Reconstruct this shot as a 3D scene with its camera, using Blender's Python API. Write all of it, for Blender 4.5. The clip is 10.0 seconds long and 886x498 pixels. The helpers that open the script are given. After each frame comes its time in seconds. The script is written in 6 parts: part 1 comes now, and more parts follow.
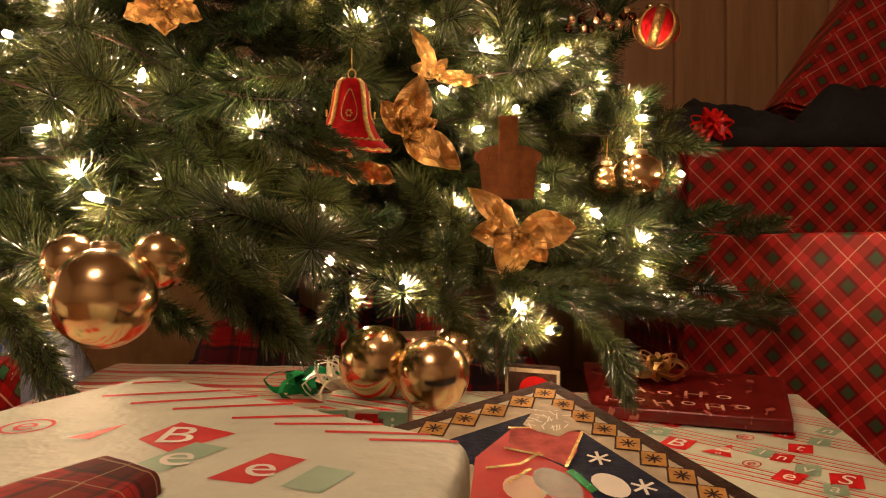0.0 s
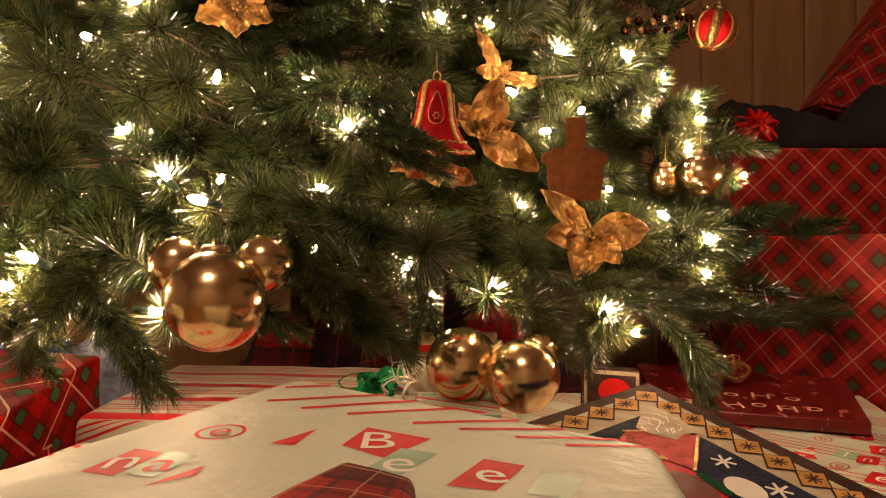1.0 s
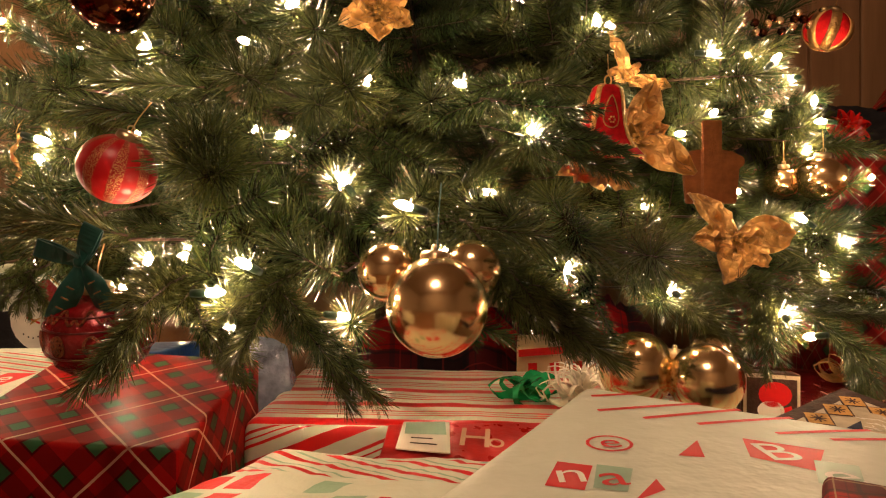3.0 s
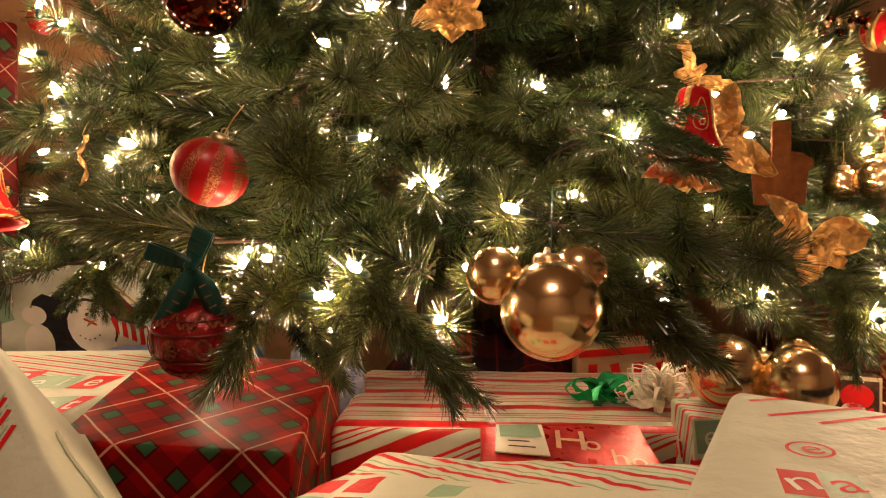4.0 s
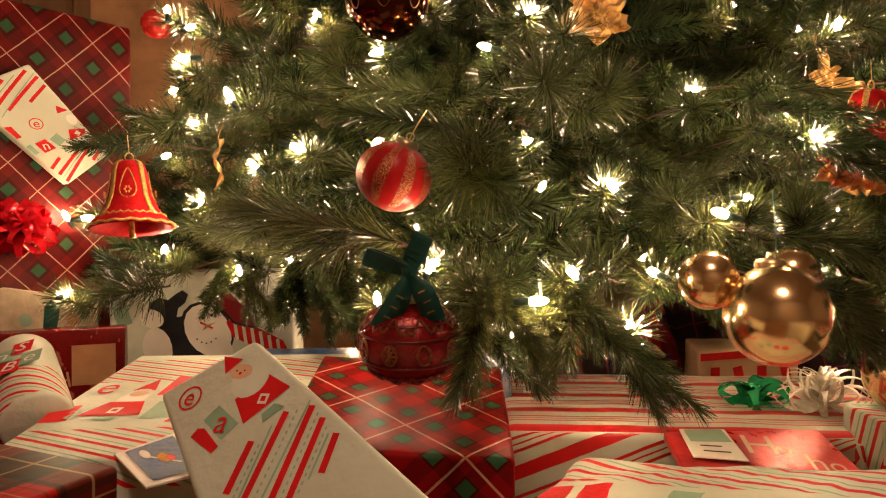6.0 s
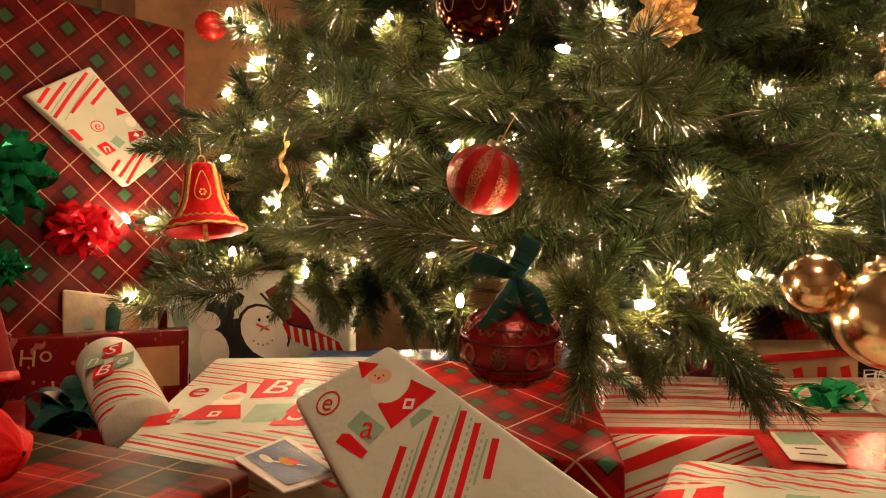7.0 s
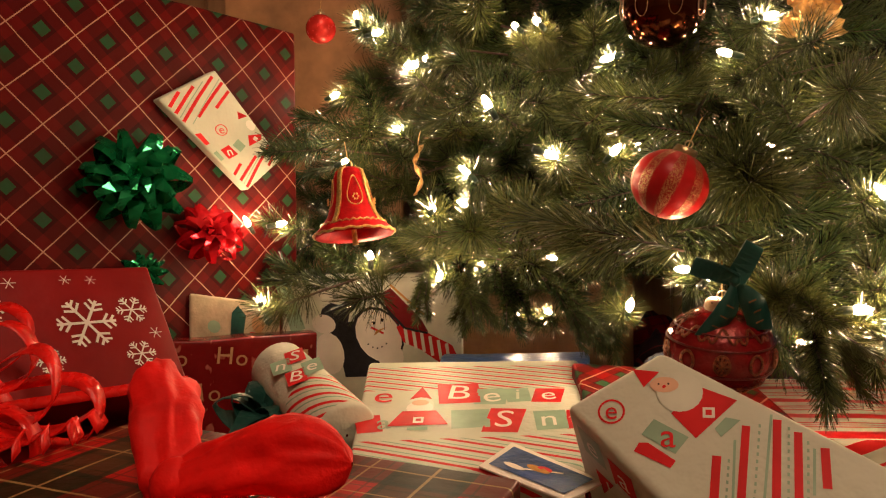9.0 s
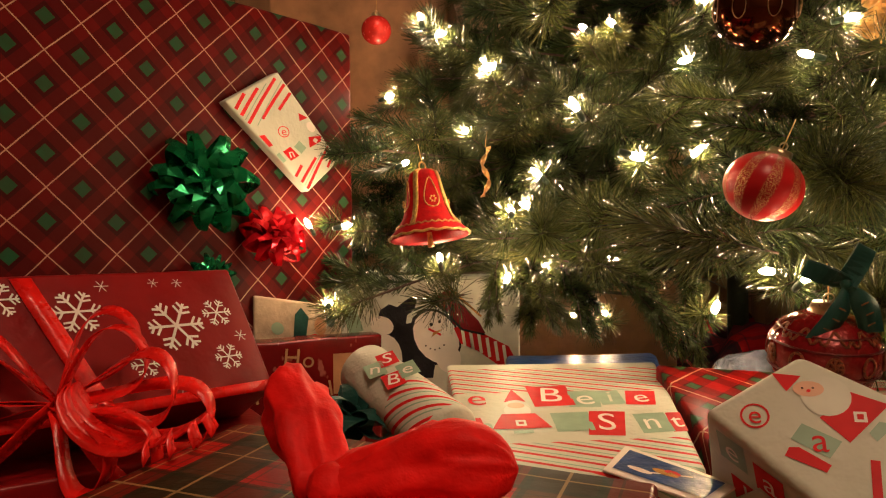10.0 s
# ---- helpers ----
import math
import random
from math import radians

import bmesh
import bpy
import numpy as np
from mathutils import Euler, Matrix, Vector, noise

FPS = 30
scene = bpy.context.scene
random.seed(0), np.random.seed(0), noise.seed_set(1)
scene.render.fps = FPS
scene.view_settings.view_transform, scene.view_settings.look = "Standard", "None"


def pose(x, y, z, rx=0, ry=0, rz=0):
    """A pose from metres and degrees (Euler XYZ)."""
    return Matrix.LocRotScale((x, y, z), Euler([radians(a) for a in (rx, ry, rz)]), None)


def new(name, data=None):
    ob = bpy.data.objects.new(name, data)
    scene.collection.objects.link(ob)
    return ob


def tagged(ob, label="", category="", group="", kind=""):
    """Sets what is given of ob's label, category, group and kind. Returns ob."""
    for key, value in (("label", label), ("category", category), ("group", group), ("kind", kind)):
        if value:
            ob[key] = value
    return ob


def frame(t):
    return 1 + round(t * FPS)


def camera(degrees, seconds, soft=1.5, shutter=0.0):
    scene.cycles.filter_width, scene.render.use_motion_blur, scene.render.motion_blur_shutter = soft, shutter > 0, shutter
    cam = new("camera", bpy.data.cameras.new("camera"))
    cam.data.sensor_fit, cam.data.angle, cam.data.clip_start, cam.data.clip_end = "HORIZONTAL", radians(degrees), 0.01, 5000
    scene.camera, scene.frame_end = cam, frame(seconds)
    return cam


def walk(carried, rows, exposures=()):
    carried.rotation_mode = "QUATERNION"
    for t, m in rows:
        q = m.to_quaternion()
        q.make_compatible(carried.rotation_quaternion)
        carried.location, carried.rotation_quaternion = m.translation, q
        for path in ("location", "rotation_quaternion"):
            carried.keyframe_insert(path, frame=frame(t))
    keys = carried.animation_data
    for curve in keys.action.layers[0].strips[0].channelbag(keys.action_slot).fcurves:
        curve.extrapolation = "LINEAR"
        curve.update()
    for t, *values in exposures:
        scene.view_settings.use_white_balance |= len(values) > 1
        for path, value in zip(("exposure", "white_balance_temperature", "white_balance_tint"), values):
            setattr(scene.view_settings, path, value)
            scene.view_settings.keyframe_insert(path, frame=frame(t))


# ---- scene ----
cam = camera(66.0, 10.0, soft=1.15)
METRES, EYE, TILT, LEAN, TURN = 0.8, 0.36, 0.0, 0.0, 0.0
ROWS = [
    (0.0, 0.0, 0.0, 0.0, 0.0, 0.0, -0.0),
    (0.5, -0.0498, -0.0006, 0.0017, -0.01, -0.04, -0.02),
    (1.0, -0.0992, -0.0005, 0.0031, 0.0, -0.03, 0.0),
    (1.5, -0.1491, -0.0001, 0.0042, 0.02, -0.03, 0.01),
    (2.0, -0.1989, 0.0002, 0.0055, 0.07, -0.01, 0.04),
    (2.5, -0.2472, 0.0005, 0.0069, 0.12, -0.04, 0.08),
    (4.0, -0.4001, 0.0011, 0.013, 0.06, -0.16, 0.15),
    (4.5, -0.4496, 0.0014, 0.0132, 0.16, -0.06, 0.17),
    (5.0, -0.499, 0.0015, 0.0158, 0.23, -0.14, 0.2),
    (5.5, -0.5481, 0.0016, 0.0167, 0.38, -0.09, 0.23),
    (7.0, -0.6941, 0.0003, 0.0222, 0.59, -0.14, 0.34),
    (7.5, -0.7456, 0.0001, 0.0243, 0.6, -0.16, 0.38),
    (8.0, -0.7955, -0.0002, 0.0262, 0.62, -0.17, 0.41),
    (8.5, -0.8462, -0.0001, 0.028, 0.62, -0.2, 0.45),
    (9.0, -0.8968, -0.0007, 0.0302, 0.63, -0.21, 0.49),
    (9.5, -0.9472, -0.001, 0.0323, 0.63, -0.23, 0.53),
    (10.0, -0.9993, -0.0011, 0.0347, 0.62, -0.26, 0.57),
]
walk(cam, [(t, pose(0, 0, EYE, TILT, LEAN, TURN) @ pose(METRES * x, METRES * y, METRES * z, 90 + pitch, roll, yaw)) for t, x, y, z, yaw, pitch, roll in ROWS])

# ---- light ----
BULB_POWER = 500.0      # emission of one fairy light
FILL_LAMP_POWER = 46.0        # an assumed ceiling lamp, out of view, added to light the gifts
world = bpy.data.worlds.new("room_world")
scene.world = world
world.use_nodes = True
world.node_tree.nodes["Background"].inputs[0].default_value = (1.0, 0.72, 0.45, 1)
world.node_tree.nodes["Background"].inputs[1].default_value = 0.02
scene.view_settings.exposure = 0.0

rng = np.random.default_rng(7)


# ---- materials ----
class Graph:
    """A node material with a few short-hands."""

    def __init__(self, name, rough=0.5, metal=0.0, spec=0.5):
        self.mat = bpy.data.materials.new(name)
        self.mat.use_nodes = True
        self.tree = self.mat.node_tree
        self.bsdf = self.tree.nodes["Principled BSDF"]
        self.set("Roughness", rough)
        self.set("Metallic", metal)
        self.set("Specular IOR Level", spec)

    def set(self, name, value):
        self.plug(self.bsdf.inputs[name], value)

    def plug(self, socket, value):
        if isinstance(value, bpy.types.NodeSocket):
            self.tree.links.new(value, socket)
        elif value is not None:
            if isinstance(value, tuple) and len(value) == 3 and socket.type == "RGBA":
                value = (*value, 1)
            socket.default_value = value

    def node(self, kind, **sockets):
        nd = self.tree.nodes.new(kind)
        for key, value in sockets.items():
            self.plug(nd.inputs[key.replace("_", " ")], value)
        return nd

    def math(self, op, a, b=None, c=None):
        nd = self.tree.nodes.new("ShaderNodeMath")
        nd.operation = op
        for i, value in enumerate((a, b, c)):
            self.plug(nd.inputs[i], value)
        return nd.outputs[0]

    def mix(self, fac, a, b, mode="MIX"):
        nd = self.tree.nodes.new("ShaderNodeMix")
        nd.data_type, nd.blend_type = "RGBA", mode
        self.plug(nd.inputs[0], fac)
        self.plug(nd.inputs[6], a)
        self.plug(nd.inputs[7], b)
        return nd.outputs[2]

    def uv(self):
        sep = self.tree.nodes.new("ShaderNodeSeparateXYZ")
        self.tree.links.new(self.tree.nodes.new("ShaderNodeTexCoord").outputs["UV"], sep.inputs[0])
        return sep.outputs[0], sep.outputs[1]

    def coords(self, which="Object"):
        return self.tree.nodes.new("ShaderNodeTexCoord").outputs[which]

    def noise(self, scale, detail=3.0, rough=0.55, vector=None):
        nd = self.node("ShaderNodeTexNoise", Scale=scale, Detail=detail, Roughness=rough, Vector=vector or self.coords())
        return nd.outputs["Fac"]

    def ramp(self, value, lo, hi):
        nd = self.tree.nodes.new("ShaderNodeMapRange")
        self.plug(nd.inputs[0], value)
        self.plug(nd.inputs[1], lo)
        self.plug(nd.inputs[2], hi)
        return nd.outputs[0]

    def bump(self, height, distance=0.001, strength=0.5):
        nd = self.node("ShaderNodeBump", Strength=strength, Distance=distance, Height=height)
        self.set("Normal", nd.outputs[0])

    def near(self, value, centre, half):
        """1 where value lies within half of centre."""
        return self.math("COMPARE", value, centre, half)


def plain(name, colour, rough=0.5, metal=0.0, vary=0.25, scale=40.0, bump=0.0, spec=0.5):
    g = Graph(name, rough, metal, spec)
    n = g.noise(scale)
    dark = tuple(c * (1 - vary) for c in colour)
    light = tuple(min(1.0, c * (1 + vary)) for c in colour)
    g.set("Base Color", g.mix(g.ramp(n, 0.3, 0.7), dark, light))
    g.set("Roughness", g.math("MULTIPLY_ADD", g.noise(scale * 3), 0.2, rough - 0.1))
    if bump:
        g.bump(g.noise(scale * 4), bump, 0.6)
    return g.mat


def plaid_paper(name, pitch, red, dark, line=0.022, rough=0.3, spec=0.25, spots=2):
    """Wrapping paper with a diagonal tartan: red checks, green spots, thin gold lines."""
    g = Graph(name, rough, spec=spec)
    u, v = g.uv()
    wob = g.math("MULTIPLY_ADD", g.noise(9.0), 0.10, -0.05)
    a = g.math("ADD", g.math("MULTIPLY", g.math("ADD", u, v), 0.7071 / pitch), wob)
    b = g.math("ADD", g.math("MULTIPLY", g.math("SUBTRACT", u, v), 0.7071 / pitch), wob)
    fa, fb = g.math("FRACT", a), g.math("FRACT", b)
    shift = 0.5 if spots == 1 else 0.0
    ga, gb = g.math("FRACT", g.math("MULTIPLY_ADD", a, spots, shift)), g.math("FRACT", g.math("MULTIPLY_ADD", b, spots, shift))
    bands = g.math("ADD", g.near(ga, 0.5, 0.22), g.near(gb, 0.5, 0.22))
    col = g.mix(g.math("MULTIPLY", bands, 0.5), red, dark)
    green = g.math("MULTIPLY", g.near(ga, 0.5, 0.10 * (1 + spots * 0.35)), g.near(gb, 0.5, 0.10 * (1 + spots * 0.35)))
    col = g.mix(g.math("MULTIPLY", green, g.math("MULTIPLY_ADD", g.noise(70.0), 0.6, 0.5)), col, (0.008, 0.115, 0.045))
    gold = g.math("MAXIMUM", g.near(fa, 0.5, line), g.near(fb, 0.5, line))
    col = g.mix(g.math("MULTIPLY", gold, 0.75), col, (0.72, 0.46, 0.30))
    g.set("Base Color", g.mix(g.math("MULTIPLY", g.noise(25.0), 0.5), col, (0.05, 0.003, 0.003), "MIX"))
    g.bump(g.noise(18.0, 4.0), 0.004, 0.35)
    return g.mat


def tartan_cloth(name, pitch, colours, rough=0.5, spec=0.06):
    """An upright tartan: broad bands of two colours, thin light lines."""
    g = Graph(name, rough, spec=spec)
    u, v = g.uv()
    fa, fb = g.math("FRACT", g.math("DIVIDE", u, pitch)), g.math("FRACT", g.math("DIVIDE", v, pitch))
    base, band, deep, thin = colours
    col = g.mix(g.math("MULTIPLY", g.near(fa, 0.5, 0.24), 0.85), base, band)
    col = g.mix(g.math("MULTIPLY", g.near(fb, 0.5, 0.24), 0.7), col, deep)
    fine = g.math("MAXIMUM", g.near(fa, 0.5, 0.010), g.near(fb, 0.5, 0.010))
    fine = g.math("MAXIMUM", fine, g.math("MAXIMUM", g.near(fa, 0.1, 0.007), g.near(fb, 0.1, 0.007)))
    for centre, half, share in ((0.30, 0.018, 0.6), (0.70, 0.018, 0.6), (0.20, 0.008, 0.5), (0.80, 0.008, 0.5), (0.02, 0.03, 0.45)):
        both = g.math("MAXIMUM", g.near(fa, centre, half), g.near(fb, centre, half))
        col = g.mix(g.math("MULTIPLY", both, share), col, deep)
    col = g.mix(g.math("MULTIPLY", fine, 0.5), col, thin)
    g.set("Base Color", col)
    g.bump(g.noise(60.0, 4.0), 0.002, 0.3)
    return g.mat


CREAM, RED, SAGE = (0.60, 0.63, 0.52), (0.58, 0.012, 0.014), (0.25, 0.40, 0.28)


def cane_paper(name):
    """Cream paper with one broad and three fine red stripes in turn."""
    g = Graph(name, 0.32, spec=0.35)
    u, v = g.uv()
    f = g.math("FRACT", g.math("DIVIDE", g.math("MULTIPLY_ADD", g.noise(12.0), 0.006, v), 0.058))
    m = g.math("MAXIMUM", g.near(f, 0.2, 0.12), g.near(f, 0.56, 0.028))
    m = g.math("MAXIMUM", m, g.math("MAXIMUM", g.near(f, 0.68, 0.016), g.near(f, 0.80, 0.03)))
    g.set("Base Color", g.mix(m, g.mix(g.noise(30.0), CREAM, (0.52, 0.53, 0.42)), RED))
    g.bump(g.noise(14.0, 4.0), 0.005, 0.4)
    return g.mat


def block_paper(name, period, slant, blocks=True, step=0.02, offset=0.0, cell=0.03, along=1.0, share=0.2, skew=0.0):
    """Cream paper with belts of slanting red stripes, and belts of small red and green squares."""
    g = Graph(name, 0.48, spec=0.22)
    u, v = g.uv()
    belt = g.math("FRACT", g.math("DIVIDE", g.math("ADD", g.math("MULTIPLY_ADD", u, skew, v), offset), period))
    s = g.math("FRACT", g.math("DIVIDE", g.math("ADD", g.math("MULTIPLY", u, slant), g.math("MULTIPLY", v, along)), step))
    inside = g.near(belt, share, share)
    col = g.mix(g.noise(22.0), CREAM, (0.50, 0.54, 0.43))
    red = g.math("MULTIPLY", inside, g.near(s, 0.25, 0.13))
    green = g.math("MULTIPLY", inside, g.near(s, 0.68, 0.06))
    if blocks:
        cu, cv = g.math("DIVIDE", u, cell), g.math("DIVIDE", v, cell * 1.05)
        comb = g.tree.nodes.new("ShaderNodeCombineXYZ")
        g.plug(comb.inputs[0], g.math("FLOOR", cu))
        g.plug(comb.inputs[1], g.math("FLOOR", cv))
        rnd = g.tree.nodes.new("ShaderNodeTexWhiteNoise")
        g.tree.links.new(comb.outputs[0], rnd.inputs["Vector"])
        r = rnd.outputs["Value"]
        box = g.math("MULTIPLY", g.near(g.math("FRACT", cu), 0.5, 0.36), g.near(g.math("FRACT", cv), 0.5, 0.38))
        out = g.math("MULTIPLY", box, g.math("SUBTRACT", 1.0, g.near(belt, share, share + 0.02)))
        red = g.math("MAXIMUM", red, g.math("MULTIPLY", out, g.near(r, 0.12, 0.12)))
        green = g.math("MAXIMUM", green, g.math("MULTIPLY", out, g.near(r, 0.4, 0.13)))
    col = g.mix(green, col, SAGE)
    g.set("Base Color", g.mix(red, col, RED))
    g.bump(g.noise(14.0, 5.0, 0.6), 0.012, 0.5)
    return g.mat


def foil_paper(name, base, mark):
    """Dark red glossy paper with pale scratchy writing-like flecks."""
    g = Graph(name, 0.22)
    u, v = g.uv()
    comb = g.tree.nodes.new("ShaderNodeCombineXYZ")
    g.plug(comb.inputs[0], g.math("MULTIPLY", u, 60.0))
    g.plug(comb.inputs[1], g.math("MULTIPLY", v, 34.0))
    n = g.noise(1.0, 2.0, 0.5, comb.outputs[0])
    g.set("Base Color", g.mix(g.ramp(n, 0.62, 0.66), g.mix(g.noise(30.0), base, tuple(c * 0.4 for c in base)), mark))
    g.bump(g.noise(20.0), 0.004, 0.4)
    return g.mat


def needle_stuff(name, dark, light):
    g = Graph(name, 0.22, spec=0.9)
    rnd = g.tree.nodes.new("ShaderNodeNewGeometry").outputs["Random Per Island"]
    col = g.mix(rnd, dark, light)
    col = g.mix(g.math("MULTIPLY", g.ramp(g.noise(7.0), 0.45, 0.75), 0.5), col, (0.10, 0.085, 0.025))
    shoot = g.tree.nodes.new("ShaderNodeObjectInfo").outputs["Random"]
    col = g.mix(g.math("MULTIPLY", shoot, 0.55), col, (0.010, 0.026, 0.016))
    g.set("Base Color", col)
    thin = g.node("ShaderNodeBsdfTranslucent", Color=g.mix(0.5, col, (0.22, 0.27, 0.07)))
    both = g.node("ShaderNodeMixShader", Fac=0.10)
    g.tree.links.new(g.bsdf.outputs[0], both.inputs[1])
    g.tree.links.new(thin.outputs[0], both.inputs[2])
    g.tree.links.new(both.outputs[0], g.tree.nodes["Material Output"].inputs[0])
    return g.mat


def glow(name, colour, power):
    g = Graph(name, 0.2)
    g.set("Base Color", colour)
    g.set("Emission Color", colour)
    g.set("Emission Strength", power)
    return g.mat


def mirror_ball(name, colour, rough):
    g = Graph(name, rough, 1.0)
    g.set("Base Color", g.mix(g.noise(14.0), colour, tuple(c * 0.75 for c in colour)))
    g.set("Roughness", g.math("MULTIPLY_ADD", g.noise(30.0), 0.06, rough - 0.02))
    g.bump(g.noise(6.0, 1.0), 0.002, 0.12)
    return g.mat


def glitter_stripes(name):
    """Red satin with broad upright stripes of fine gold glitter."""
    g = Graph(name, 0.35, 0.1, 0.3)
    sep = g.tree.nodes.new("ShaderNodeSeparateXYZ")
    g.tree.links.new(g.coords(), sep.inputs[0])
    turn = g.math("MULTIPLY", g.math("ARCTAN2", sep.outputs[1], sep.outputs[0]), 9 / (2 * math.pi))
    f = g.math("FRACT", g.math("ADD", g.math("MULTIPLY_ADD", g.noise(90.0), 0.10, turn), 10.0))
    speck = g.ramp(g.noise(800.0, 1.0), 0.42, 0.58)
    stripe = g.math("MULTIPLY", g.ramp(g.math("ABSOLUTE", g.math("SUBTRACT", f, 0.5)), 0.26, 0.20), g.math("MULTIPLY_ADD", speck, 0.6, 0.35))
    g.set("Base Color", g.mix(stripe, g.mix(g.noise(50.0), (0.42, 0.006, 0.010), (0.28, 0.004, 0.006)), g.mix(speck, (0.12, 0.02, 0.012), (0.40, 0.18, 0.07))))
    g.set("Metallic", g.math("MULTIPLY", stripe, 0.5))
    g.bump(g.math("MULTIPLY", stripe, g.noise(800.0)), 0.001, 0.6)
    return g.mat


def wood(name, base, dark, axis=2):
    g = Graph(name, 0.45)
    mp = g.node("ShaderNodeMapping", Vector=g.coords())
    mp.inputs["Scale"].default_value = (14.0, 14.0, 0.9) if axis == 2 else (0.9, 14.0, 14.0)
    n = g.noise(1.6, 6.0, 0.6, mp.outputs[0])
    g.set("Base Color", g.mix(g.ramp(n, 0.3, 0.7), base, dark))
    g.bump(n, 0.002, 0.3)
    return g.mat


